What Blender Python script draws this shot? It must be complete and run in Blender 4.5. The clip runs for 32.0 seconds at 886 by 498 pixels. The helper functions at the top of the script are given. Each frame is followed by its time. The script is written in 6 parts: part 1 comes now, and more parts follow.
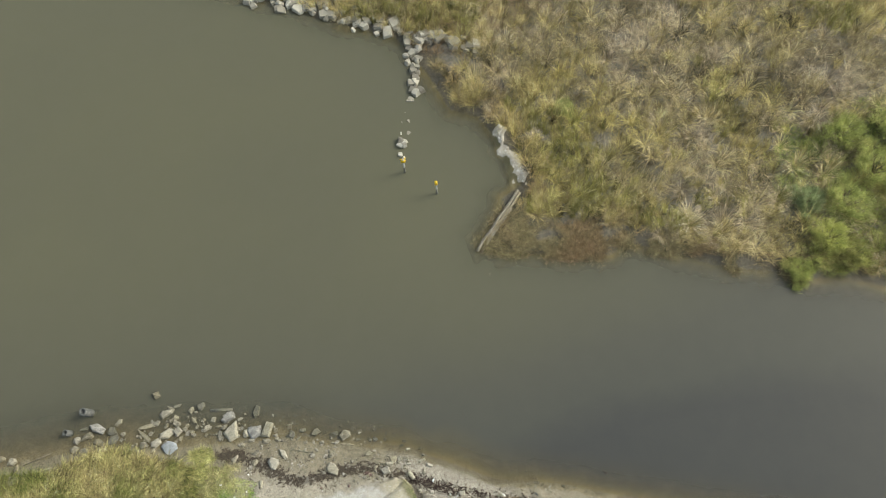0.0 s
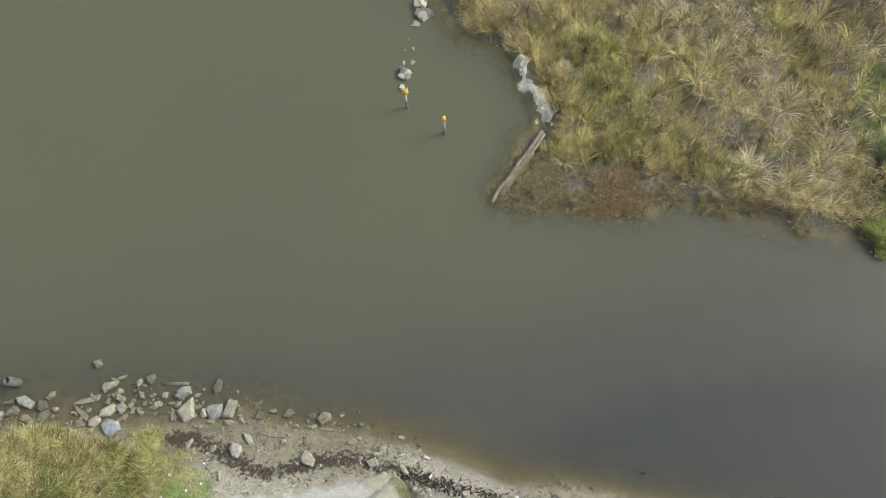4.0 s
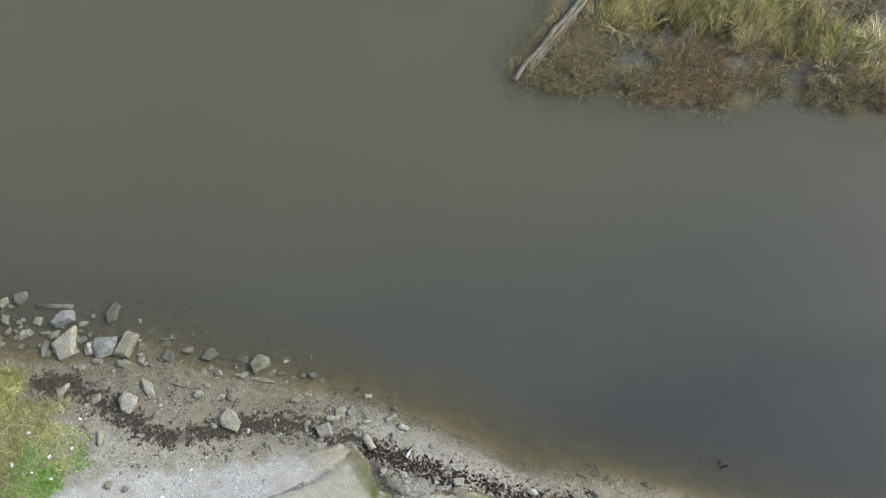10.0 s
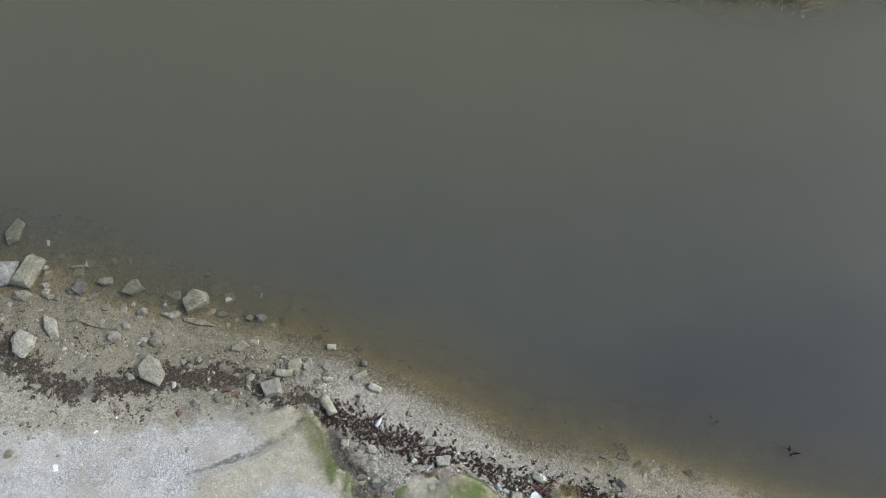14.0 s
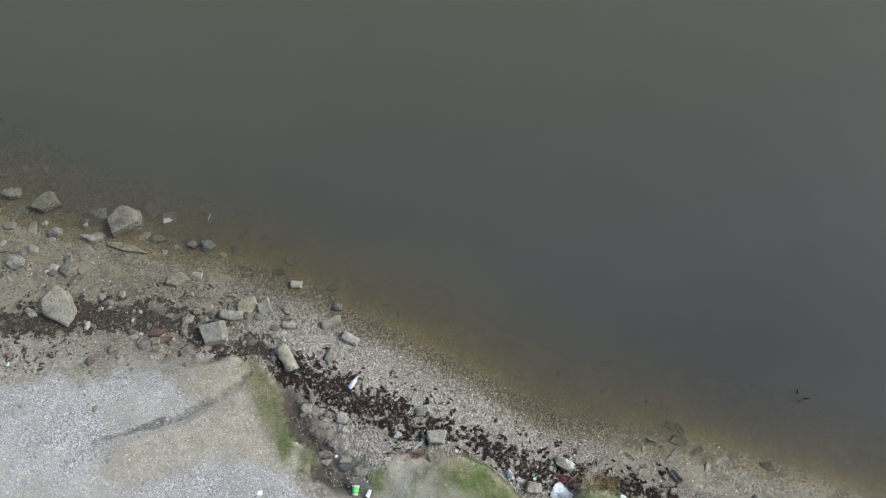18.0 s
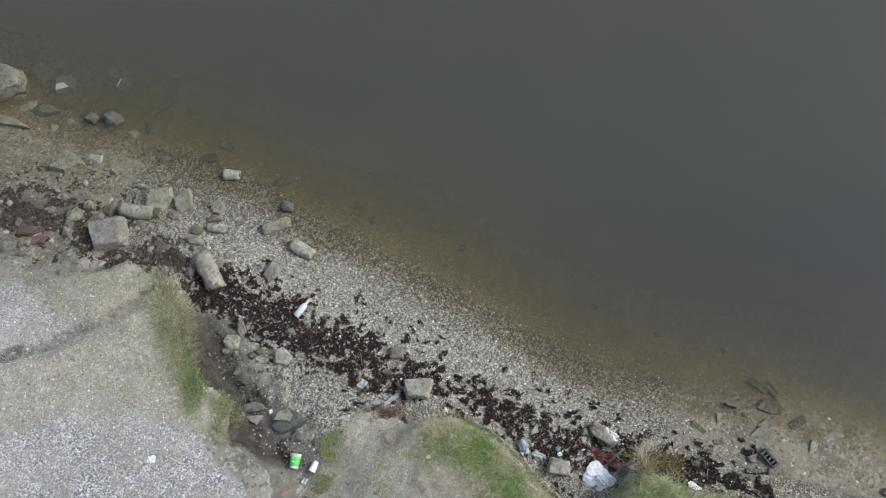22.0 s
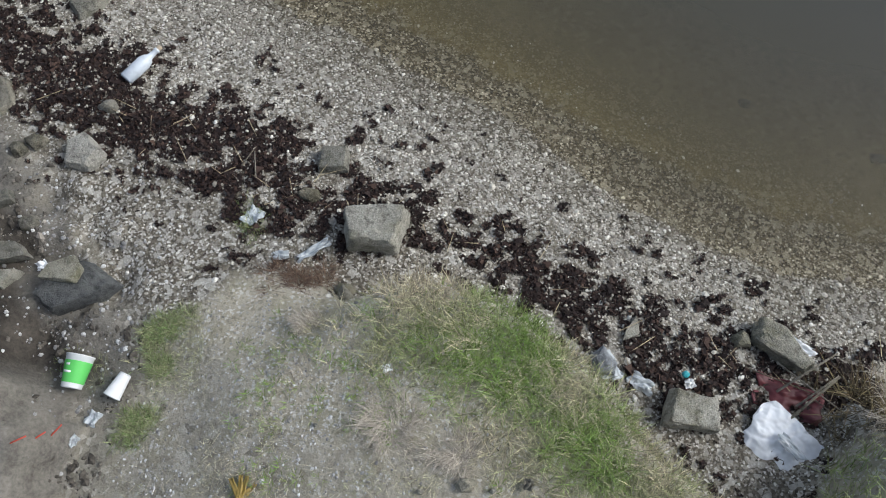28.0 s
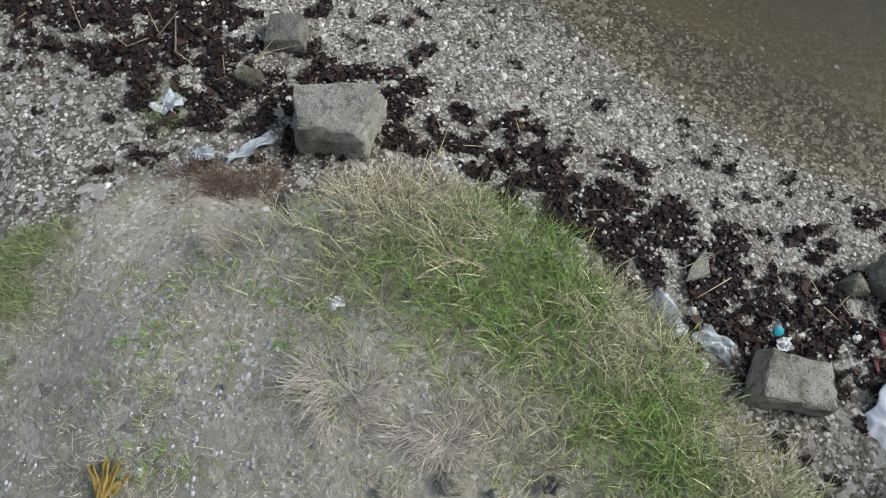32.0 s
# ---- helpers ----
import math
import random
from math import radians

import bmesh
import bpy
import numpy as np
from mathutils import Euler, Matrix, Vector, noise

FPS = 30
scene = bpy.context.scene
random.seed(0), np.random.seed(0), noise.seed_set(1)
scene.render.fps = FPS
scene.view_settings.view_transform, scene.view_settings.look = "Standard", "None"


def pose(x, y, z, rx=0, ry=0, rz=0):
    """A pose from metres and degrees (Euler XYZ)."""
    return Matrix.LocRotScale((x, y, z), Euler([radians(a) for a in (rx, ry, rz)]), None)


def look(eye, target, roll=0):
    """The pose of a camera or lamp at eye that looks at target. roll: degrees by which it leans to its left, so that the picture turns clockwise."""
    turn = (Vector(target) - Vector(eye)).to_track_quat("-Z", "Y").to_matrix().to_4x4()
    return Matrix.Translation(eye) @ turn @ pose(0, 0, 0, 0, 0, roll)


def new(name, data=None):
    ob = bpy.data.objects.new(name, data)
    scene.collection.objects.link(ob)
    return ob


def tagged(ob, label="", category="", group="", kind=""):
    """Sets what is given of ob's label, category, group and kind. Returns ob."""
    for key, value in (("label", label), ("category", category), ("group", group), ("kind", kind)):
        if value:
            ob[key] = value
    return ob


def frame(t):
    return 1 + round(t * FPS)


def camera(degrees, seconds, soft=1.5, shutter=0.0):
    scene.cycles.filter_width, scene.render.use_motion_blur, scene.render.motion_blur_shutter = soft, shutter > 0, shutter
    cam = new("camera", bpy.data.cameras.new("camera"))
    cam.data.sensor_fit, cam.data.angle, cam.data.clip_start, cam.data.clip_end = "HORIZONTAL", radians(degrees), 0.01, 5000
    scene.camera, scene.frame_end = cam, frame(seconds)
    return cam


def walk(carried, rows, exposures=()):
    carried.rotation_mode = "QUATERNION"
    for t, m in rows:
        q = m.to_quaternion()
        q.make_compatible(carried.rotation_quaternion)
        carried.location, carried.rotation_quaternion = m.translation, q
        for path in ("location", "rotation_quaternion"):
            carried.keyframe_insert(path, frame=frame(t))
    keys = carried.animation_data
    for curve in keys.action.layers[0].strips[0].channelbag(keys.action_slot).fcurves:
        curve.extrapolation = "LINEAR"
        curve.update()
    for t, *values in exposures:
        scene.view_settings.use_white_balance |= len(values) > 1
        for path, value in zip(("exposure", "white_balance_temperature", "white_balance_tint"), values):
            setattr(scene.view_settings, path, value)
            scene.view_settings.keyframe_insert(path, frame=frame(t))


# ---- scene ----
cam = camera(62.0, 32.0, soft=1.1)
PATH = [
    (0, (0.292, -2.178, 38.537), (0.318, -1.442, 36.677), -6.3),
    (2, (0.164, -1.691, 35.019), (0.181, -0.966, 33.155), -6.1),
    (3.5, (0.094, -1.44, 32.251), (0.105, -0.723, 30.384), -6.0),
    (5.5, (0.164, -1.375, 28.53), (0.16, -0.654, 26.664), -6.4),
    (6, (0.057, -1.234, 27.727), (0.058, -0.522, 25.858), -5.8),
    (7.5, (0.19, -1.196, 25.132), (0.178, -0.486, 23.262), -6.1),
    (9, (0.247, -1.201, 22.656), (0.226, -0.489, 20.787), -6.1),
    (11, (0.277, -1.183, 19.575), (0.249, -0.471, 17.706), -5.6),
    (13, (0.523, -1.002, 17.014), (0.465, -0.315, 15.136), -7.1),
    (14.5, (0.625, -0.936, 15.437), (0.562, -0.274, 13.551), -7.0),
    (16.5, (0.517, -1.142, 13.281), (0.446, -0.454, 11.404), -6.2),
    (18, (0.594, -0.987, 11.839), (0.506, -0.331, 9.952), -7.4),
    (19, (0.622, -0.929, 10.867), (0.528, -0.289, 8.974), -7.7),
    (20, (0.653, -0.91, 9.907), (0.546, -0.282, 8.011), -8.5),
    (21.5, (0.621, -1.074, 8.498), (0.519, -0.428, 6.608), -7.0),
    (23, (0.488, -1.115, 7.168), (0.405, -0.474, 5.275), -4.6),
    (24.5, (0.409, -1.173, 5.919), (0.351, -0.495, 4.038), -1.6),
    (26, (0.481, -1.065, 4.731), (0.404, -0.436, 2.834), -3.0),
    (28.5, (0.458, -1.179, 3.369), (0.374, -0.545, 1.474), -2.7),
    (29, (0.464, -1.12, 3.231), (0.378, -0.506, 1.33), -2.9),
    (29.5, (0.467, -1.11, 3.078), (0.385, -0.483, 1.18), -2.2),
    (30, (0.502, -1.091, 2.937), (0.405, -0.469, 1.039), -3.6),
    (30.5, (0.515, -1.091, 2.792), (0.412, -0.468, 0.894), -3.8),
    (31, (0.518, -1.106, 2.648), (0.414, -0.483, 0.75), -3.9),
    (31.5, (0.517, -1.132, 2.537), (0.41, -0.502, 0.642), -3.9),
    (32, (0.522, -1.148, 2.487), (0.411, -0.518, 0.591), -4.2),
]
walk(cam, [(t, look(eye, target, roll)) for t, eye, target, roll in PATH],
     exposures=[(0, 1.05, 7100, 1), (6, 1.01, 6450, 3), (11, 0.84, 6150, 5), (20, 0.58, 6100, 7), (26, 0.43, 6100, 8), (32, 0.37, 6050, 7)])

# ---- world, sun, exposure ----
SUN_EL, SUN_AZ = 40.0, 80.0          # degrees above the horizon; degrees east of north
world = bpy.data.worlds.new("sky")
scene.world = world
world.use_nodes = True
wt = world.node_tree
sky = wt.nodes.new("ShaderNodeTexSky")
sky.sky_type = "NISHITA"
sky.sun_disc = False
sky.sun_elevation, sky.sun_rotation = radians(SUN_EL), radians(SUN_AZ)
sky.air_density, sky.dust_density, sky.ozone_density = 1.0, 3.0, 1.0
# thin cloud greys the blue of the sky
cloud = wt.nodes.new("ShaderNodeHueSaturation")
cloud.inputs["Saturation"].default_value = 0.65
wt.links.new(sky.outputs[0], cloud.inputs["Color"])
wt.links.new(cloud.outputs[0], wt.nodes["Background"].inputs[0])
wt.nodes["Background"].inputs[1].default_value = 0.125
sun_data = bpy.data.lights.new("sun", "SUN")
sun_data.energy, sun_data.angle, sun_data.color = 1.3, radians(22), (1.0, 0.965, 0.915)
sun = new("sun", sun_data)
sun.matrix_world = look((0, 0, 60), (-60 * math.sin(radians(SUN_AZ)) / math.tan(radians(SUN_EL)),
                                     -60 * math.cos(radians(SUN_AZ)) / math.tan(radians(SUN_EL)), 0))


# ---- materials ----
class Mat:
    """A node material under construction."""

    def __init__(self, name, rough=0.8, spec=0.3):
        self.m = bpy.data.materials.new(name)
        self.m.use_nodes = True
        self.t = self.m.node_tree
        self.b = self.t.nodes["Principled BSDF"]
        self.b.inputs["Roughness"].default_value = rough
        self.b.inputs["Specular IOR Level"].default_value = spec

    def n(self, kind, **ins):
        node = self.t.nodes.new("ShaderNode" + kind)
        for k, v in ins.items():
            self.put(node.inputs[k.replace("_", " ")], v)
        return node

    def put(self, socket, v):
        if isinstance(v, bpy.types.NodeSocket):
            self.t.links.new(v, socket)
        elif isinstance(v, (tuple, list)) and len(v) == 3 and socket.type == "RGBA":
            socket.default_value = (*v, 1)
        else:
            socket.default_value = v

    def pos(self):
        return self.n("NewGeometry").outputs["Position"]

    def obj(self):
        return self.n("TexCoord").outputs["Object"]

    def noise(self, vec, scale, detail=4.0, rough=0.55):
        return self.n("TexNoise", Vector=vec, Scale=scale, Detail=detail, Roughness=rough).outputs[0]

    def voro(self, vec, scale, out="Distance", feature="F1"):
        node = self.n("TexVoronoi", Vector=vec, Scale=scale)
        node.feature = feature
        return node.outputs[out]

    def ramp(self, fac, *stops):
        node = self.n("ValToRGB", Fac=fac)
        els = node.color_ramp.elements
        while len(els) < len(stops):
            els.new(0.5)
        for e, (p, c) in zip(els, stops):
            e.position = p
            e.color = (*c, 1) if isinstance(c, tuple) else (c, c, c, 1)
        return node.outputs[0]

    def mix(self, fac, a, b, mode="MIX"):
        node = self.n("Mix")
        node.data_type, node.blend_type = "RGBA", mode
        for s, v in ((node.inputs[0], fac), (node.inputs[6], a), (node.inputs[7], b)):
            self.put(s, v)
        return node.outputs[2]

    def math(self, op, a, b=0.0):
        node = self.n("Math")
        node.operation = op
        self.put(node.inputs[0], a)
        self.put(node.inputs[1], b)
        return node.outputs[0]

    def attr(self, name, out="Fac"):
        node = self.n("Attribute")
        node.attribute_name = name
        return node.outputs[out]

    def color(self, v):
        self.put(self.b.inputs["Base Color"], v)
        return self

    def bump(self, h, strength=0.5, dist=0.01):
        self.put(self.b.inputs["Normal"], self.n("Bump", Height=h, Strength=strength, Distance=dist).outputs[0])
        return self


def lerp3(m, *vals):
    """Adds up weighted heights for a bump."""
    total = None
    for v, w in vals:
        v = m.math("MULTIPLY", v, w)
        total = v if total is None else m.math("ADD", total, v)
    return total


def ground_material():
    m = Mat("shore_ground", 0.9, 0.2)
    p = m.pos()
    big, mid, fine = m.noise(p, 0.9, 5), m.noise(p, 7, 6, 0.65), m.noise(p, 60, 5, 0.7)
    grit = m.voro(p, 105, "Color")
    grit2 = m.voro(p, 38, "Color")
    gd = m.voro(p, 105)
    gr_ = m.n("SeparateColor", Color=grit2).outputs[0]
    # silty sand
    sand = m.mix(big, (0.225, 0.208, 0.16), (0.325, 0.305, 0.243))
    sand = m.mix(m.ramp(mid, (0.38, 0.0), (0.62, 0.9)), sand, (0.155, 0.143, 0.108))
    sand = m.mix(m.ramp(m.noise(p, 2.2, 5, 0.65), (0.46, 0.0), (0.6, 0.75)), sand, (0.36, 0.325, 0.255))
    sand = m.mix(m.ramp(gr_, (0.8, 0.0), (0.88, 0.75)), sand, (0.46, 0.43, 0.37))
    sand = m.mix(m.ramp(gr_, (0.1, 0.75), (0.2, 0.0)), sand, (0.085, 0.075, 0.058))
    sand = m.mix(m.ramp(fine, (0.35, 0.0), (0.75, 0.5)), sand, (0.4, 0.37, 0.32))
    # broken shell grit
    gr = m.n("SeparateColor", Color=grit).outputs[0]
    gr2 = m.n("SeparateColor", Color=grit2).outputs[1]
    shell = m.ramp(gr, (0.0, (0.05, 0.045, 0.038)), (0.3, (0.118, 0.102, 0.078)), (0.6, (0.198, 0.178, 0.138)), (0.84, (0.34, 0.32, 0.28)), (0.95, (0.66, 0.64, 0.59)))
    shell = m.mix(m.ramp(gr2, (0.8, 0.0), (0.9, 0.7)), shell, (0.5, 0.48, 0.43))
    shell = m.mix(m.ramp(mid, (0.45, 0.0), (0.75, 0.6)), shell, (0.13, 0.118, 0.095))
    # crushed grey gravel
    chip = m.n("SeparateColor", Color=m.voro(p, 82, "Color"))
    salt = m.ramp(chip.outputs[0], (0.0, (0.085, 0.085, 0.086)), (0.25, (0.17, 0.169, 0.168)), (0.5, (0.32, 0.316, 0.308)), (0.8, (0.53, 0.527, 0.52)), (0.96, (0.8, 0.79, 0.77)))
    salt = m.mix(m.ramp(gr, (0.6, 0.0), (0.95, 0.4)), salt, (0.6, 0.59, 0.57))
    gravel = m.mix(m.ramp(mid, (0.46, 0.0), (0.68, 0.5)), salt, (0.36, 0.325, 0.27))
    gravel = m.mix(m.ramp(big, (0.45, 0.0), (0.58, 0.3)), gravel, (0.52, 0.495, 0.455))
    gravel = m.mix(m.ramp(m.noise(p, 2.3, 5, 0.6), (0.5, 0.0), (0.66, 0.55)), gravel, (0.3, 0.275, 0.23))
    gravel = m.mix(m.ramp(m.noise(p, 0.8, 4, 0.6), (0.48, 0.0), (0.62, 0.5)), gravel, (0.36, 0.325, 0.27))
    # thin turf with litter
    turf = m.mix(m.ramp(mid, (0.4, 0.0), (0.6, 1.0)), (0.42, 0.38, 0.3), (0.31, 0.285, 0.205))
    turf = m.mix(m.ramp(fine, (0.45, 0.0), (0.75, 0.8)), turf, (0.43, 0.4, 0.335))
    turf = m.mix(m.ramp(chip.outputs[1], (0.8, 0.0), (0.88, 0.7)), turf, (0.62, 0.6, 0.55))
    turf = m.mix(m.ramp(chip.outputs[2], (0.12, 0.5), (0.2, 0.0)), turf, (0.16, 0.145, 0.1))
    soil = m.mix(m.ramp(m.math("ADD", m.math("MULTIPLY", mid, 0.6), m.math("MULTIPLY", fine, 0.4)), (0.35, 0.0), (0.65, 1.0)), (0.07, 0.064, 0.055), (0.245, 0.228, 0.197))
    mud = m.mix(mid, (0.27, 0.23, 0.105), (0.37, 0.32, 0.16))

    def mask(name, lo=0.35, hi=0.65, k=0.7):
        a = m.math("ADD", m.attr(name), m.math("MULTIPLY", m.math("SUBTRACT", m.math("ADD", mid, m.math("MULTIPLY", big, 0.8)), 0.9), k))
        return m.ramp(a, (lo, 0.0), (hi, 1.0))

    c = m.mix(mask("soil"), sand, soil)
    c = m.mix(mask("shell"), c, shell)
    c = m.mix(mask("gravel"), c, gravel)
    c = m.mix(mask("turf"), c, turf)
    # dark soil of the cut banks, deepened to hold the shadow at their foot
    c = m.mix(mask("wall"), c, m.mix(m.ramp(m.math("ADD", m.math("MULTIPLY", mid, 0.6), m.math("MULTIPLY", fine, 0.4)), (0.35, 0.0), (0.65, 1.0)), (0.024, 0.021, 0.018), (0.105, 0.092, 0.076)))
    c = m.mix(m.math("MULTIPLY", mask("mud"), 0.6), c, mud)
    wet = m.attr("wet")
    c = m.mix(wet, c, m.mix(1.0, c, (0.57, 0.55, 0.48), "MULTIPLY"))
    c = m.mix(mask("pale"), c, m.mix(fine, (0.33, 0.295, 0.235), (0.52, 0.475, 0.4)))
    m.color(c)
    m.put(m.b.inputs["Roughness"], m.math("SUBTRACT", 0.92, m.math("MULTIPLY", wet, 0.4)))
    m.bump(lerp3(m, (mid, 1.0), (fine, 0.7), (gd, 0.15)), 0.6, 0.02)
    return m.m


def rock_material(name, dark, light, speck=0.3, moss=0.25, island=False):
    m = Mat(name, 0.88, 0.25)
    p = m.obj()
    off = m.n("VectorMath")
    off.operation = "ADD"
    rnd = m.n("ObjectInfo").outputs["Random"]
    m.put(off.inputs[0], p)
    m.put(off.inputs[1], m.n("CombineXYZ", X=m.math("MULTIPLY", rnd, 40), Y=rnd, Z=rnd).outputs[0])
    v = off.outputs[0]
    a, b, f = m.noise(v, 5, 6, 0.6), m.noise(v, 24, 6, 0.7), m.noise(v, 150, 4, 0.75)
    pit = m.voro(v, 75)
    c = m.mix(m.ramp(a, (0.36, 0.0), (0.62, 1.0)), dark, light)
    c = m.mix(m.ramp(b, (0.36, 0.85), (0.52, 0.0)), c, tuple(x * 0.5 for x in dark))
    c = m.mix(m.ramp(f, (0.52, 0.0), (0.68, speck)), c, tuple(min(x * 1.6, 0.75) for x in light))
    c = m.mix(m.ramp(f, (0.32, speck * 1.3), (0.44, 0.0)), c, tuple(x * 0.45 for x in dark))
    c = m.mix(m.ramp(pit, (0.08, 0.55), (0.22, 0.0)), c, tuple(x * 0.4 for x in dark))
    c = m.mix(m.ramp(m.noise(v, 9, 5, 0.65), (0.5, 0.0), (0.66, moss)), c, (0.15, 0.145, 0.085))
    hsv = m.n("HueSaturation", Color=c, Value=m.math("ADD", 0.78, m.math("MULTIPLY", rnd, 0.4)),
              Saturation=m.math("ADD", 0.8, m.math("MULTIPLY", m.math("FRACT", m.math("MULTIPLY", rnd, 7.3)), 0.6)))
    m.color(hsv.outputs[0])
    m.bump(lerp3(m, (a, 1.2), (b, 1.0), (f, 0.4), (m.ramp(pit, (0.05, 0.0), (0.3, 1.0)), 0.3)), 0.85, 0.02)
    return m.m


def blade_material(name, rough=0.7):
    m = Mat(name, rough, 0.2)
    rnd = m.n("NewGeometry").outputs["Random Per Island"]
    c = m.attr("tint", "Color")
    m.color(m.n("HueSaturation", Color=c, Value=m.math("ADD", 0.62, m.math("MULTIPLY", rnd, 0.8)),
                Hue=m.math("ADD", 0.485, m.math("MULTIPLY", rnd, 0.03))).outputs[0])
    return m.m


def island_material(name, *stops, rough=0.7, spec=0.3, dirt=0.45):
    """Each loose piece takes its own colour from the ramp."""
    m = Mat(name, rough, spec)
    rnd = m.n("NewGeometry").outputs["Random Per Island"]
    c = m.ramp(rnd, *stops)
    c = m.mix(m.ramp(m.noise(m.pos(), 90, 3), (0.4, 0.0), (0.7, dirt)), c, (0.17, 0.15, 0.12))
    m.color(c)
    m.bump(m.noise(m.pos(), 45, 5, 0.7), 0.5, 0.01)
    return m.m


def plain(name, color, rough=0.5, spec=0.4, dirt=0.25, scale=30):
    m = Mat(name, rough, spec)
    n = m.noise(m.obj(), scale, 5, 0.65)
    m.color(m.mix(m.ramp(n, (0.45, 0.0), (0.72, dirt)), color, tuple(c * 0.4 + 0.03 for c in color)))
    m.bump(n, 0.2, 0.004)
    return m.m


def water_material():
    m = Mat("estuary_water", 0.04, 0.5)
    p = m.pos()
    m.b.inputs["IOR"].default_value = 1.33
    plume = m.noise(p, 0.07, 3, 0.5)
    streak = m.noise(p, 0.9, 3)
    murk = m.ramp(m.attr("plume"), (0.0, (0.045, 0.047, 0.046)), (0.14, (0.059, 0.061, 0.053)), (0.4, (0.066, 0.067, 0.055)), (1.0, (0.092, 0.091, 0.06)))
    murk = m.mix(m.ramp(plume, (0.35, 0.0), (0.8, 0.12)), murk, (0.08, 0.08, 0.06))
    murk = m.mix(m.ramp(streak, (0.3, 0.0), (0.8, 0.06)), murk, (0.13, 0.12, 0.1))
    murk = m.mix(m.math("MULTIPLY", m.attr("silt"), 0.75), murk, (0.115, 0.098, 0.056))
    m.color(murk)
    ripple = lerp3(m, (m.noise(p, 5, 3), 1.0), (m.noise(p, 22, 2), 0.25))
    m.bump(ripple, 0.06, 0.02)
    # suspended silt hides the bed more the deeper it lies
    depth = m.attr("depth")
    keep = m.math("POWER", 2.718, m.math("MULTIPLY", depth, m.math("SUBTRACT", -8.5, m.math("MULTIPLY", depth, 14.0))))
    clear = m.n("BsdfTransparent", Color=(0.965, 0.935, 0.85))
    gloss = m.n("BsdfGlossy", Roughness=0.06)
    m.put(gloss.inputs["Normal"], m.b.inputs["Normal"].links[0].from_socket)
    film = m.n("MixShader", Fac=0.03)
    m.put(film.inputs[1], clear.outputs[0])
    m.put(film.inputs[2], gloss.outputs[0])
    both = m.n("MixShader", Fac=keep)
    m.put(both.inputs[1], m.b.outputs[0])
    m.put(both.inputs[2], film.outputs[0])
    m.put(m.t.nodes["Material Output"].inputs[0], both.outputs[0])
    return m.m


def film_material(name, color, alpha, rough=0.3):
    """Thin plastic film."""
    m = Mat(name, rough, 0.5)
    n = m.noise(m.obj(), 25, 5)
    m.color(m.mix(m.ramp(n, (0.5, 0.0), (0.75, 0.5)), color, tuple(c * 0.5 for c in color)))
    m.b.inputs["Alpha"].default_value = alpha
    m.bump(n, 0.5, 0.01)
    return m.m


GROUND = ground_material()
WATER = water_material()
STONE = rock_material("weathered_stone", (0.12, 0.112, 0.088), (0.27, 0.252, 0.205), 0.4)
DARK_SLAB = rock_material("dark_grey_slab", (0.075, 0.078, 0.078), (0.15, 0.153, 0.15), 0.25, 0.1)
PALE_STONE = rock_material("pale_stone", (0.165, 0.155, 0.123), (0.315, 0.295, 0.24), 0.45, 0.15)
AGGREGATE = rock_material("exposed_aggregate", (0.17, 0.167, 0.158), (0.33, 0.325, 0.31), 0.9, 0.05)
SLATE = rock_material("blue_grey_stone", (0.2, 0.215, 0.23), (0.33, 0.35, 0.37), 0.2, 0.05)
CONCRETE = rock_material("old_concrete", (0.25, 0.24, 0.2), (0.42, 0.405, 0.35), 0.5, 0.45)
LUMP = rock_material("lichened_concrete", (0.18, 0.172, 0.138), (0.32, 0.305, 0.25), 0.45, 0.5)
CREAM = rock_material("cream_concrete", (0.27, 0.255, 0.21), (0.41, 0.39, 0.33), 0.5, 0.3)
WET_STONE = rock_material("wet_stone", (0.1, 0.1, 0.085), (0.2, 0.19, 0.155), 0.15, 0.4)
BRICK = rock_material("worn_red_brick", (0.13, 0.085, 0.075), (0.23, 0.155, 0.135), 0.45, 0.2)
BLEACHED = rock_material("bleached_timber", (0.24, 0.215, 0.17), (0.4, 0.37, 0.3), 0.3, 0.2)
WHITE_GRIT = island_material("bleached_shells", (0.0, (0.36, 0.335, 0.29)), (0.5, (0.55, 0.525, 0.47)), (1.0, (0.74, 0.72, 0.67)), rough=0.7, dirt=0.15)
TIMBER = rock_material("weathered_timber", (0.14, 0.12, 0.09), (0.3, 0.265, 0.21), 0.2, 0.1)
OLD_WRACK = island_material("muddy_wrack", (0.0, (0.022, 0.017, 0.013)), (0.6, (0.05, 0.038, 0.028)), (1.0, (0.12, 0.095, 0.07)), rough=0.8, dirt=0.2)
WRACK = island_material("dried_wrack", (0.0, (0.016, 0.011, 0.01)), (0.5, (0.026, 0.016, 0.014)), (0.85, (0.048, 0.028, 0.022)), (1.0, (0.085, 0.052, 0.038)), rough=0.75, dirt=0.0)
SHELLS = island_material("shells_and_grit", (0.0, (0.2, 0.175, 0.145)), (0.45, (0.3, 0.28, 0.235)), (0.72, (0.42, 0.39, 0.325)), (0.88, (0.7, 0.665, 0.575)), (1.0, (0.84, 0.82, 0.75)), rough=0.6)
RUBBLE = island_material("muddy_rubble", (0.0, (0.12, 0.11, 0.095)), (0.5, (0.24, 0.225, 0.195)), (0.9, (0.35, 0.33, 0.28)), (1.0, (0.5, 0.48, 0.43)), rough=0.8)
PEBBLES = island_material("grey_pebbles", (0.0, (0.17, 0.17, 0.17)), (0.4, (0.34, 0.335, 0.33)), (0.75, (0.52, 0.52, 0.51)), (1.0, (0.76, 0.76, 0.75)), rough=0.75)
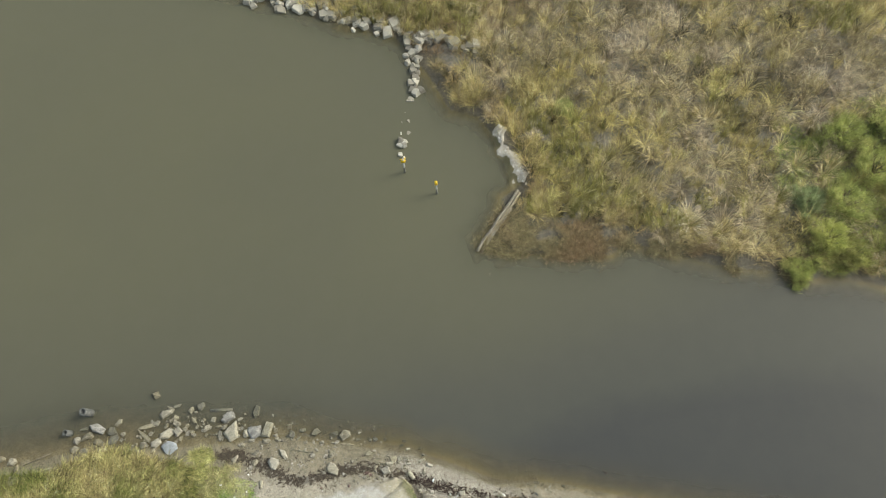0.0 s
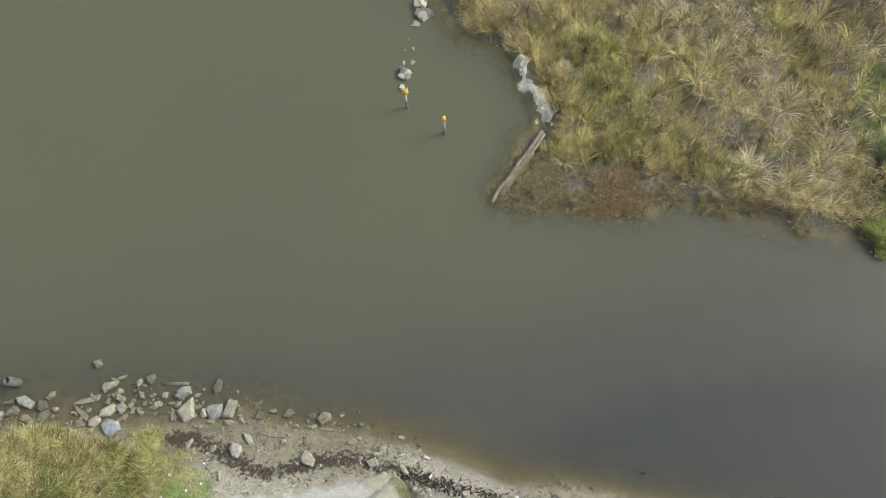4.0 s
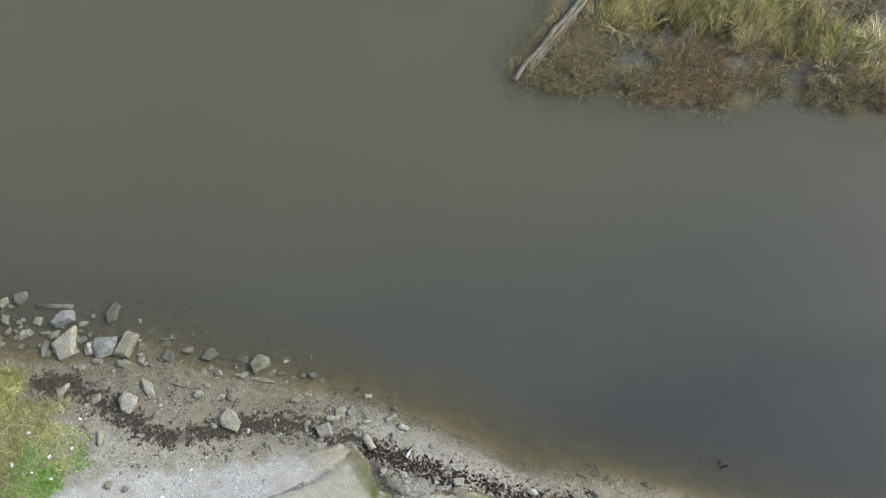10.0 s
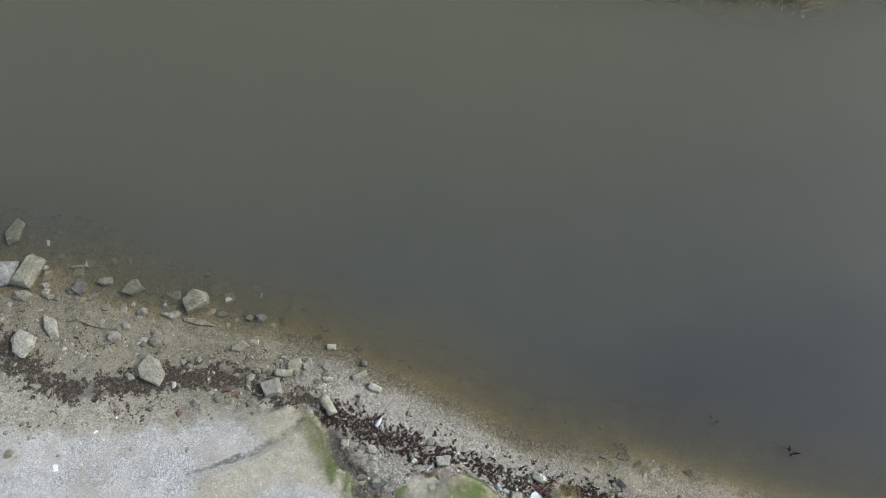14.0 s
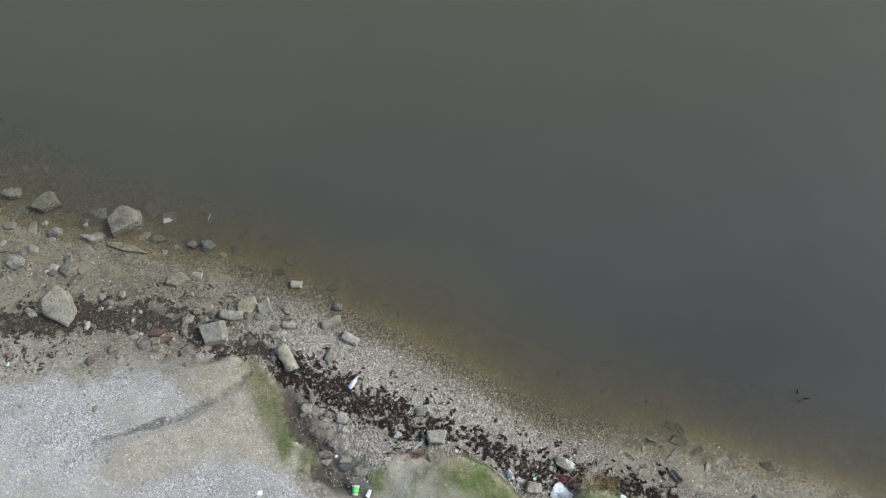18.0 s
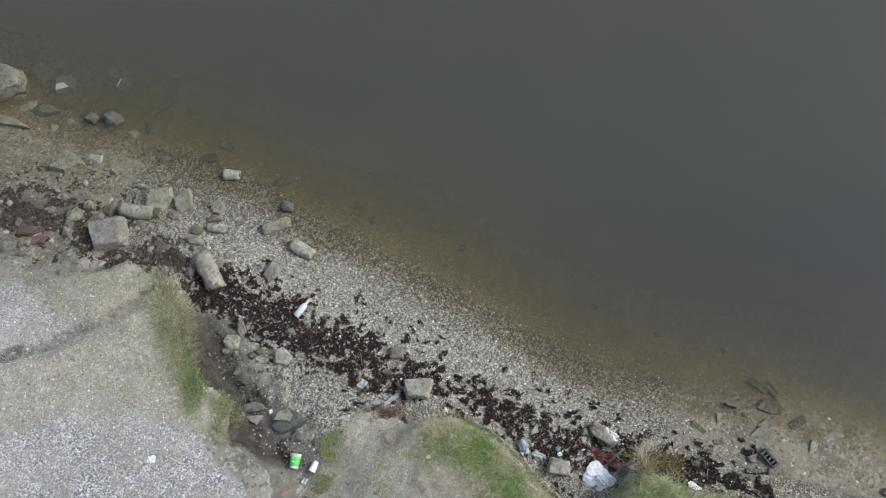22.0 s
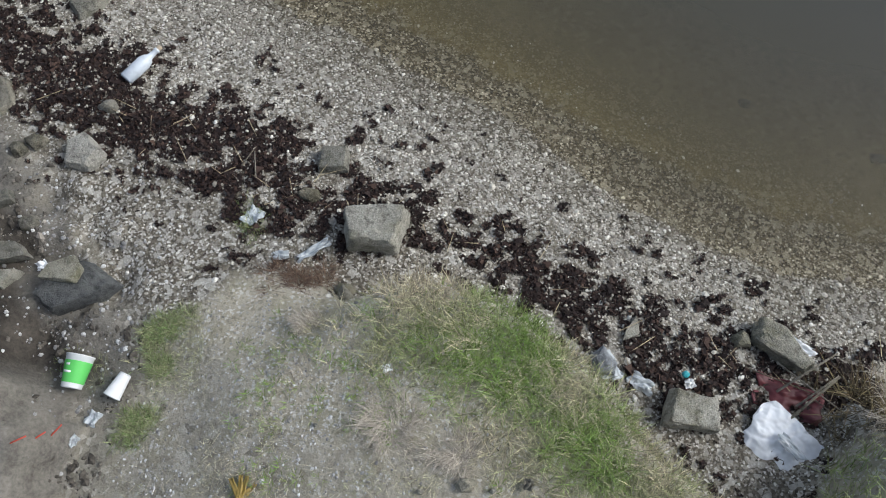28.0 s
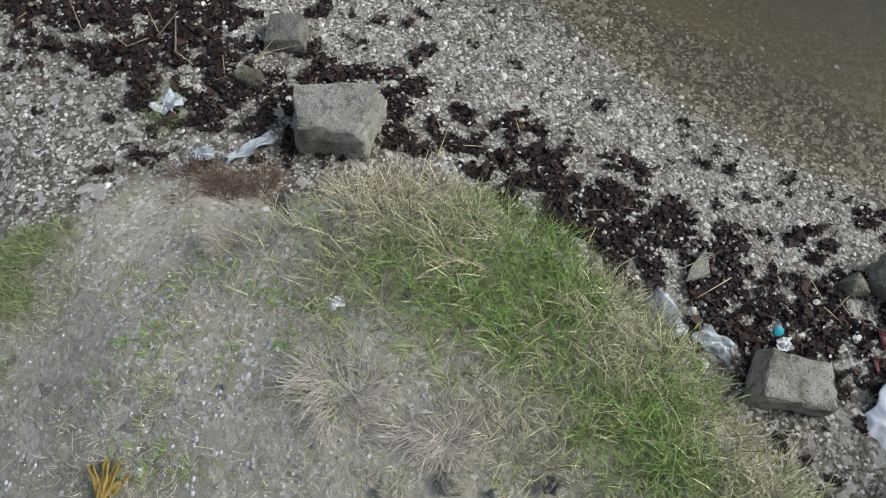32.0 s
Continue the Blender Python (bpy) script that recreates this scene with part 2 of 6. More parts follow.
BLADE = blade_material("grass_blade")
DULL_HEAP = island_material("strewn_stones", (0.0, (0.09, 0.085, 0.07)), (0.5, (0.19, 0.178, 0.145)), (0.9, (0.3, 0.285, 0.24)), (1.0, (0.4, 0.38, 0.33)), rough=0.85, dirt=0.7)
HEAP = island_material("heaped_stones", (0.0, (0.14, 0.132, 0.11)), (0.4, (0.27, 0.255, 0.21)), (0.8, (0.42, 0.4, 0.34)), (1.0, (0.55, 0.53, 0.46)), rough=0.85, dirt=0.6)
BARK = rock_material("grey_bark", (0.1, 0.08, 0.06), (0.22, 0.19, 0.15), 0.1, 0.1)


# ---- shape of the land ----
rng = np.random.default_rng(7)
LATTICE = rng.random((256, 256))


def vnoise(x, y):
    xi, yi = np.floor(x).astype(int), np.floor(y).astype(int)
    fx, fy = x - xi, y - yi
    fx, fy = fx * fx * (3 - 2 * fx), fy * fy * (3 - 2 * fy)
    a, b = LATTICE[xi & 255, yi & 255], LATTICE[(xi + 1) & 255, yi & 255]
    c, d = LATTICE[xi & 255, (yi + 1) & 255], LATTICE[(xi + 1) & 255, (yi + 1) & 255]
    return (a * (1 - fx) + b * fx) * (1 - fy) + (c * (1 - fx) + d * fx) * fy


def fbm(x, y, scale, octaves=4):
    """Fractal noise in -1 to 1."""
    total, amp, norm = 0.0, 1.0, 0.0
    for k in range(octaves):
        total = total + amp * (vnoise(x * scale + 17.3 * k, y * scale + 9.1 * k) * 2 - 1)
        norm, amp, scale = norm + amp, amp * 0.5, scale * 2.03
    return total / norm


def smooth(lo, hi, v):
    s = np.clip((v - lo) / (hi - lo), 0, 1)
    return s * s * (3 - 2 * s)


def line_dist(line, x, y):
    best = np.full(np.shape(x), 1e9)
    for (ax, ay), (bx, by) in zip(line, line[1:]):
        ex, ey = bx - ax, by - ay
        s = np.clip(((x - ax) * ex + (y - ay) * ey) / (ex * ex + ey * ey), 0, 1)
        best = np.minimum(best, np.hypot(x - ax - s * ex, y - ay - s * ey))
    return best


def inside_dist(poly, x, y):
    """Distance to the outline, positive inside."""
    ring = poly + poly[:1]
    hit = np.zeros(np.shape(x), bool)
    for (ax, ay), (bx, by) in zip(ring, ring[1:]):
        if ay != by:
            hit ^= ((ay > y) != (by > y)) & (x < (bx - ax) * (y - ay) / (by - ay) + ax)
    return np.where(hit, 1, -1) * line_dist(ring, x, y)


WATERLINE = [(-600, 60), (-40, 6.4), (-23, 4.5), (-18, 4.75), (-14.5, 4.35), (-10.8, 3.95), (-8, 3.7), (-6.6, 3.3), (-5.2, 2.98),
             (-3.9, 2.65), (-3, 2.46), (-2.2, 2.2), (-1.34, 1.67), (-0.5, 1.27), (0.27, 0.91), (0.75, 0.65), (1.1, 0.46), (1.5, 0.27),
             (2, 0.06), (2.5, -0.05), (3.2, -0.17), (3.9, -0.31), (4.6, -0.5), (5.3, -0.7), (8, -1.6), (30, -8), (600, -160)]
WEST_EDGE = [(-3.2, 1.2), (-2.82, 1.02), (-2.62, 0.8), (-2.43, 0.53), (-2.32, 0.24), (-2.03, -0.07), (-1.8, -0.3), (-1.72, -0.55),
             (-1.4, -0.78), (-1.21, -1.05), (-1.13, -1.5), (-1.1, -6)]
WEST = WEST_EDGE + [(-14, -6), (-12, 0.1), (-9, 0.55), (-6.5, 0.65), (-5, 0.9), (-4, 1.1)]
EAST_EDGE = [(-0.12, -0.4), (0.1, -0.36), (0.36, -0.29), (0.56, -0.37), (0.72, -0.44), (0.92, -0.6), (1.08, -0.74), (1.24, -0.92), (1.42, -1.08),
             (1.58, -1.4), (1.6, -6)]
EAST = EAST_EDGE + [(-1.0, -6), (-1.0, -1.4), (-0.96, -1.1), (-0.91, -0.9), (-0.88, -0.7), (-0.9, -0.52), (-0.68, -0.38), (-0.4, -0.33)]
THIRD = [(1.86, -6), (1.86, -1.22), (1.94, -1.02), (2.06, -0.87), (2.25, -0.72), (2.53, -0.78), (2.8, -0.9), (3.3, -1.0), (5, -1.45),
         (9, -2.9), (30, -9.5), (30, -14)]
LEFT = [(-60, 7.5), (-23, 3.9), (-20.7, 3.7), (-19.9, 4.05), (-17.9, 4.4), (-16.5, 4.15), (-15.6, 3.8), (-14.1, 3.5),
        (-13.6, 3.2), (-13.3, 2.6), (-12.9, 1.0), (-13, -6), (-60, -6)]
FAR = [(-15, 35.5), (-7.6, 32.0), (-3.7, 29.6), (-0.2, 28.0), (1.6, 24.8), (2.6, 22.0), (4.2, 21.3), (5.0, 19.7), (5.7, 17.8), (6.1, 16.4),
       (4.7, 15.6), (4.6, 14.9), (3.5, 13.6), (3.1, 12.9), (4.3, 12.5), (7, 11.85), (10, 11.4), (10.75, 12.1), (13.5, 10.9), (16, 9.75),
       (18.8, 9.05), (20, 8.5), (22.3, 8.1), (24.1, 7.4), (60, -4), (600, -140), (600, 600), (-300, 600)]
SEAWEED_LINE = [(-12.1, 3.5), (-11, 3.35), (-9.9, 2.75), (-8.8, 2.0), (-7.75, 1.67), (-6.6, 1.8), (-5.6, 1.95), (-4.9, 1.92), (-4.2, 1.8),
                (-3.3, 1.38), (-2.7, 1.26), (-2.15, 0.94), (-1.62, 0.7), (-1.3, 0.58), (-0.98, 0.46), (-0.56, 0.3), (-0.29, 0.17), (0.28, 0.05), (0.6, -0.09),
                (0.84, -0.19), (1.16, -0.36), (1.4, -0.47), (1.65, -0.5), (2.2, -0.56), (2.8, -0.72), (3.4, -0.8), (5, -1.15)]
CREASE = [(-2.85, 0.9), (-3.35, 0.53), (-3.9, 0.22), (-4.74, -0.01), (-5.44, -0.2)]
SAND_STRIP = [(5.2, 19.8), (5.45, 18.8), (5.95, 17.7), (6.15, 16.5)]
LOG_LINE = [(2.9, 12.8), (5.6, 15.75)]


def west_bank(x, y):
    """Distance into the west bank from its ragged, crumbling edge."""
    hard = smooth(-5.5, -3.0, x)
    return inside_dist(WEST, x, y) + 0.05 * fbm(x, y, 5.0, 3) + hard * (0.09 * fbm(x, y, 3.1, 2) + 0.04 * fbm(x, y, 15, 2))


def beach(x, y):
    wx, wy = np.array(WATERLINE).T
    return (np.interp(x, wx, wy) - y) * 0.92


def height(x, y):
    """The ground's height over the water."""
    x, y = np.asarray(x, float), np.asarray(y, float)
    d = beach(x, y)
    bed = (0.08 + 0.06 * smooth(-10, -3, x)) * np.minimum(d, 0)
    z = np.where(d < 0, np.maximum(bed, -0.9), 0.24 * np.clip(d, 0, 1.0) + 0.1 * np.clip(d - 1.0, 0, 2.5) + 0.02 * np.clip(d - 3.5, 0, 10))
    z = z + 0.016 * fbm(x, y, 3.0) + 0.02 * fbm(x, y, 0.7, 2)
    lift = 0.66 + 0.025 * fbm(x, y, 2.2) + 0.02 * fbm(x, y, 0.4, 2)
    rag = 0.07 * fbm(x, y, 5.0, 3) * (1 - 0.9 * smooth(0.3, -0.1, x) * smooth(-1.15, -0.85, x))
    hard = smooth(-5.5, -3.0, x)
    w = west_bank(x, y)
    up = smooth(-0.08 - 0.9 * (1 - hard), 0.07 + 0.5 * (1 - hard), w)
    e = inside_dist(EAST, x, y) + rag
    soft = smooth(0.1, -0.5, x)
    up = np.maximum(up, smooth(-0.06 - 0.2 * soft, 0.06 + 0.5 * soft, e) * (1 - 0.5 * smooth(0.4, -0.95, x)))
    up = np.maximum(up, smooth(-0.1, 0.15, inside_dist(THIRD, x, y) + rag))
    up = np.maximum(up, smooth(-0.4, 0.3, inside_dist(LEFT, x, y) + rag))
    up = np.maximum(up, smooth(-3.5, -6, y) * smooth(0.5, 2, d))
    z = z + (np.maximum(lift, z) - z) * up
    ravine = smooth(0.9, 0.3, np.hypot((x + 1.55) / 0.75, (y + 0.35) / 0.9)) * (1 - up)
    z = z + ravine * (0.09 * fbm(x, y, 7, 3) - 0.03)
    z = z - 0.09 * np.exp(-(line_dist(CREASE, x, y) / 0.1) ** 2)
    f = inside_dist(FAR, x, y) + 0.25 * fbm(x, y, 0.9, 3) + 0.16 * fbm(x, y, 3.1, 2)
    far = np.clip(np.where(f < 0, 0.16 * f, 0.22 * f), -0.9, 0.32) + 0.03 * fbm(x, y, 1.3, 3)
    far = far + (0.3 + 0.35 * fbm(x, y, 1.3, 3)) * np.exp(-(line_dist(SAND_STRIP, x + 0.5 * fbm(x, y, 0.9, 2), y) / 0.6) ** 2) + 0.1 * smooth(0.45, 0.0, line_dist(SAND_STRIP, x, y)) * fbm(x, y, 2.6, 3)
    return np.maximum(z, far)


def part(name, bm, material, parent=None, label="", smooth_faces=True):
    me = bpy.data.meshes.new(name)
    bm.to_mesh(me)
    bm.free()
    me.materials.append(material)
    if smooth_faces:
        me.shade_smooth()
    ob = new(name, me)
    if parent:
        ob.parent = parent
    return tagged(ob, label)


def np_object(name, verts, faces, material, tint=None, parent=None):
    me = bpy.data.meshes.new(name)
    me.from_pydata(verts, [], faces)
    me.materials.append(material)
    if tint is not None:
        at = me.attributes.new("tint", "FLOAT_COLOR", "POINT")
        at.data.foreach_set("color", np.hstack([tint, np.ones((len(tint), 1))]).astype(np.float32).ravel())
    ob = new(name, me)
    if parent:
        ob.parent = parent
    return ob


def spaced(*spans):
    """Grid lines: (from, to, step) in turn, then growing steps out to the horizon on both sides."""
    v = np.concatenate([np.arange(a, b - 1e-6, s) for a, b, s in spans] + [[spans[-1][1]]])
    grow = np.cumsum(np.geomspace(1.0, 130, 22))
    return np.concatenate([(v[0] - grow)[::-1], v, v[-1] + grow])


def grid(xs, ys):
    gx, gy = np.meshgrid(xs, ys, indexing="ij")
    n, k = len(xs), len(ys)
    i = (np.arange(n - 1)[:, None] * k + np.arange(k - 1)).ravel()
    return gx.ravel(), gy.ravel(), np.stack([i, i + k, i + k + 1, i + 1], 1)


def put_attr(ob, name, values):
    ob.data.attributes.new(name, "FLOAT", "POINT").data.foreach_set("value", values.astype(np.float32))


gx, gy, gf = grid(spaced((-26, -14, 0.25), (-14, -3, 0.09), (-3, 3.6, 0.03), (3.6, 8.6, 0.09), (8.6, 30, 0.3)),
                  spaced((-4, -1.7, 0.12), (-1.7, 1.9, 0.03), (1.9, 6.6, 0.09), (6.6, 15.5, 0.25), (15.5, 20.5, 0.1), (20.5, 34, 0.25)))
gz = height(gx, gy)
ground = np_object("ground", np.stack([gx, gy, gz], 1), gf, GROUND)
ground.data.shade_smooth()
tagged(ground, "silty shore of sand, shell grit, gravel and thin turf under turbid water", "ground", kind="structure")
d = beach(gx, gy)
sw = west_bank(gx, gy)
se, st, sl, sf = (inside_dist(q, gx, gy) for q in (EAST, THIRD, LEFT, FAR))
west_in, east_in = line_dist(WEST_EDGE, gx, gy), line_dist(EAST_EDGE, gx, gy)
crease = line_dist(CREASE, gx, gy)
inner = np.maximum.reduce([smooth(-0.05, 0.1, sw), smooth(-0.05, 0.1, se), smooth(-0.05, 0.1, st), smooth(-0.05, 0.1, sl)])
turf_e = smooth(-0.1 - 0.16 * smooth(0.1, -0.3, gx), 0.05, se) * (0.45 + 0.5 * smooth(0.75, 0.3, east_in))
below_crease = np.interp(gx, [-6, -5.4, -4.7, -3.9, -3.3, -2.8], [-0.4, -0.2, 0, 0.22, 0.53, 0.9]) - gy
turf_w = smooth(0.0, 0.09, sw) * np.maximum(smooth(1.4, 0.3, west_in) * (0.15 + 0.8 * smooth(-0.8, -0.2, gy)),
                                             0.8 * smooth(-0.05, 0.25, below_crease) * smooth(1.25, 0.5, below_crease) * smooth(-6.0, -4.0, gx))
turf = np.maximum.reduce([turf_e, turf_w, smooth(-0.1, 0.1, st), smooth(-0.2, 0.2, sl), smooth(-0.3, 0.5, sf) * 0.3,
                          smooth(1.2, 0.2, np.hypot((gx + 11.6) / 1.2, (gy - 1.6) / 1.5)) * 0.9])
put_attr(ground, "turf", turf)
put_attr(ground, "gravel", smooth(-0.7, 0.6, sw + 0.5 * fbm(gx, gy, 1.1, 3) * smooth(-2.8, -3.6, gx)) * (1 - turf_w) * smooth(0.15, 0.5, west_in + 0.6 * (gx < -4)))
# bare soil of bank faces and crease; the cliff's shadow is coloured in too
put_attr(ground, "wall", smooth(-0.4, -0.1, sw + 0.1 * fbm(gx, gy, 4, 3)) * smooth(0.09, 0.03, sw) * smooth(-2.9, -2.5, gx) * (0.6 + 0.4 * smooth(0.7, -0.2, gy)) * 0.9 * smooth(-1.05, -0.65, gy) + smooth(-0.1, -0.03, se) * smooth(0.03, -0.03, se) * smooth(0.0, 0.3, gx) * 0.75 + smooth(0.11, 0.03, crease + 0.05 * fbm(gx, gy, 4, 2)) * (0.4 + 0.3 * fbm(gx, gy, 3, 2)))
shell = smooth(-1.2, -0.1, d) * (1 - inner) * smooth(-4.6, -2.6, gx) * (1 - 0.75 * smooth(2.3, 3.0, gx) * smooth(0.55, 0.3, d)) * smooth(14, 5, gx) * np.where(gy > 8, 0, 1)
gully = (1 - inner) * smooth(0.75, 0.2, west_in) * smooth(-2.9, -2.5, gx) * smooth(0.95, 0.55, gy)
put_attr(ground, "shell", shell * (1 - 0.8 * gully) + 0.25 * smooth(0.3, 1.2, d) * smooth(-3, -5, gx) * (1 - inner))
put_attr(ground, "soil", np.maximum.reduce([gully * 0.75 * (0.5 + 0.5 * smooth(-1.1, -0.7, gy)), smooth(-0.8, 0.2, sf) * 0.95, smooth(0.16, 0.03, crease + 0.05 * fbm(gx, gy, 4, 2)) * 0.9, smooth(-0.12, 0.02, se) * smooth(0.12, 0.0, se) * smooth(-0.1, 0.3, gx) * 0.7,
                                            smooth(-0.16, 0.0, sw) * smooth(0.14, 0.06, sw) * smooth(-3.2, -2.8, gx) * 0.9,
                                            smooth(0.35, 0.1, line_dist(SEAWEED_LINE, gx, gy)) * 0.62]))
put_attr(ground, "pale", smooth(-0.06, 0.06, 0.32 - line_dist(SAND_STRIP, gx + 0.5 * fbm(gx, gy, 0.9, 2), gy) + 0.6 * fbm(gx, gy, 1.4, 4)) + smooth(0.1, 0.3, 0.55 - np.hypot(gx - 7.5, gy - 17.4) + 0.4 * fbm(gx, gy, 1.5, 3)) * 0.8
         + smooth(0.1, 0.3, 0.5 - np.hypot(gx - 7.3, gy - 19.7) + 0.4 * fbm(gx, gy, 1.5, 3)) * 0.7)
put_attr(ground, "mud", smooth(0.0, -0.6, d) * smooth(0.3, -0.5, sf) * (0.3 + 0.7 * smooth(-5.5, -2.5, gx)))
put_attr(ground, "wet", np.where(gy > 6.5, smooth(1.5, 0.3, sf), 0) + smooth(0.5 + 0.6 * smooth(2, 3, gx), 0.0, d) * smooth(0.3, 0.0, sf) * (1 - 0.2 * smooth(-3.5, -2, gx)) * np.where(gy < 6.5, 1, 0) + 0.9 * smooth(2.3, 0.9, d) * smooth(-2.2, -4, gx) * np.where(gy < 8, 1, 0))

# one sheet of water; its vertices know how deep the bed lies below them
wx, wy, wf = grid(spaced((-26, -12, 0.4), (-12, 8, 0.12), (8, 28, 0.4)), spaced((-4, 6.8, 0.12), (6.8, 34, 0.4)))
water = np_object("water", np.stack([wx, wy, wx * 0], 1), wf, WATER)
tagged(water, "calm grey-green turbid estuary water", "water", kind="structure")
put_attr(water, "depth", np.maximum(-height(wx, wy), 0) + 0.0)
put_attr(water, "plume", np.clip((0.68 * smooth(-0.2, 9.5, wy + 0.2 * np.clip(-wx, 0, 12) - 0.06 * np.clip(wx, 0, 20)) + 0.32 * smooth(5, 17, wy)) * (0.7 + 0.3 * smooth(22, 4, wx)) * 0.95 + 0.12 * fbm(wx, wy, 0.12, 3), 0, 1))


off = -beach(wx, wy)
put_attr(water, "silt", smooth(2.2 + 0.6 * fbm(wx, wy, 0.5, 2), 0.0, off) * (0.7 + 0.3 * smooth(-7, -1, wx)) * (0.45 + 0.55 * smooth(5, 2, wx)) * (off > -1))


# ---- makers ----
def ico(sub):
    bm = bmesh.new()
    bmesh.ops.create_icosphere(bm, subdivisions=sub, radius=1.0)
    v = np.array([q.co for q in bm.verts])
    f = np.array([[q.index for q in t.verts] for t in bm.faces])
    bm.free()
    return v, f


def scatter(tv, tf, pos, scale, turn, tilt):
    """Copies of one small shape in one mesh: arrays of vertices and faces. tilt leans each copy about its own x axis."""
    n = len(pos)
    v = tv[None] * scale[:, None, :]
    c, s = np.cos(tilt)[:, None], np.sin(tilt)[:, None]
    v = np.stack([v[..., 0], c * v[..., 1] - s * v[..., 2], s * v[..., 1] + c * v[..., 2]], -1)
    c, s = np.cos(turn)[:, None], np.sin(turn)[:, None]
    v = np.stack([c * v[..., 0] - s * v[..., 1], s * v[..., 0] + c * v[..., 1], v[..., 2]], -1) + pos[:, None]
    f = tf[None] + (np.arange(n) * len(tv))[:, None, None]
    return v.reshape(-1, 3), f.reshape(-1, tf.shape[1])


def merge(*sets):
    """Joins (vertices, faces, tint) sets of triangles."""
    base, vs, fs, ts = 0, [], [], []
    for v, f, *t in sets:
        vs.append(v), fs.append(f + base), ts.append(t[0] if t else None)
        base += len(v)
    return np.concatenate(vs), np.concatenate(fs), (np.concatenate(ts) if ts[0] is not None else None)


def blades(pos, length, width, heading, lean, droop, tint):
    """Grass blades as bent tapering ribbons of three triangles each. heading: which way they lean; lean and droop in radians."""
    n = len(pos)
    out = np.stack([np.cos(heading), np.sin(heading)], 1)
    side = np.stack([-out[:, 1], out[:, 0], np.zeros(n)], 1) * (width / 2)[:, None]

    def rise(a, l):
        return np.concatenate([out * (np.sin(a) * l)[:, None], (np.cos(a) * l)[:, None]], 1)
    mid = pos + rise(lean, length * 0.55)
    tip = mid + rise(lean + droop, length * 0.45)
    v = np.stack([pos - side, pos + side, mid + side * 0.75, mid - side * 0.75, tip], 1).reshape(-1, 3)
    f = np.array([[0, 1, 2], [0, 2, 3], [3, 2, 4]])[None] + (np.arange(n) * 5)[:, None, None]
    return v, f.reshape(-1, 3), np.repeat(tint, 5, 0)


def tufts(centers, count, spread, length, width, lean, droop, tint, jitter=0.12, combed=None, mottle=0.0):
    """Tufts of blades round the given centres (n x 3); length and tint per tuft."""
    n = len(centers)
    k = n * count
    ang = rng.uniform(0, 2 * np.pi, k)
    r = np.sqrt(rng.random(k)) * spread
    c = np.repeat(centers, count, 0) + np.stack([np.cos(ang) * r, np.sin(ang) * r, np.zeros(k)], 1)
    ln = np.repeat(length, count) * rng.uniform(0.6, 1.15, k)
    head = ang + rng.normal(0, 0.5, k) if combed is None else np.repeat(combed, count) + rng.normal(0, 0.7, k)
    tint = tint * (1 + mottle * rng.normal(0, 1, (n, 1)))
    tn = np.clip(np.repeat(tint, count, 0) * (1 + rng.normal(0, jitter, (k, 1))), 0.005, 0.8)
    return blades(c, ln, np.full(k, width) * rng.uniform(0.7, 1.3, k), head, np.abs(rng.normal(lean, 0.2, k)), np.abs(rng.normal(droop, 0.3, k)), tn)


def rock_bmesh(seed, kind="stone", soft=0.0):
    """An angular stone in a box of one metre; slab: flat top; block: four corners."""
    r = random.Random(seed)
    bm = bmesh.new()
    n = 4 if kind == "block" else r.choice((4, 5, 5, 6) if kind == "slab" else (5, 5, 6, 6))
    a0 = r.uniform(0, 6.3) if kind != "block" else math.pi / 4
    top = {"slab": 0.93, "block": 0.9, "stone": 0.8, "pebble": 0.7}[kind]
    for k in range(n):
        a = a0 + (k + r.uniform(-0.32, 0.32) * (0.35 if kind == "block" else 1)) * 2 * math.pi / n
        q = (0.66 if kind == "block" else 0.5) * r.uniform(0.85 if kind == "block" else 0.8, 1.1)
        x, y = math.cos(a) * q, math.sin(a) * q
        bm.verts.new((x, y, 0))
        t = top * r.uniform(0.86, 1.06)
        bm.verts.new((x * t, y * t, (1.0 if kind in ("slab", "block") else r.uniform(0.72, 1.0)) * r.uniform(0.9, 1.0)))
        bm.verts.new((x * 1.04, y * 1.04, r.uniform(0.3, 0.6)))
    if kind in ("stone", "pebble"):
        bm.verts.new((r.uniform(-0.15, 0.15), r.uniform(-0.15, 0.15), 1.0))
    res = bmesh.ops.convex_hull(bm, input=bm.verts)
    bmesh.ops.delete(bm, geom=list({g for g in res["geom_interior"] + res["geom_unused"] if isinstance(g, bmesh.types.BMVert)}), context="VERTS")
    bmesh.ops.dissolve_limit(bm, angle_limit=0.12, verts=bm.verts, edges=bm.edges)
    bmesh.ops.bevel(bm, geom=list(bm.edges), offset=0.02 + soft, segments=1 if soft == 0 else 3, profile=0.6, affect="EDGES")
    bmesh.ops.triangulate(bm, faces=bm.faces)
    return bm


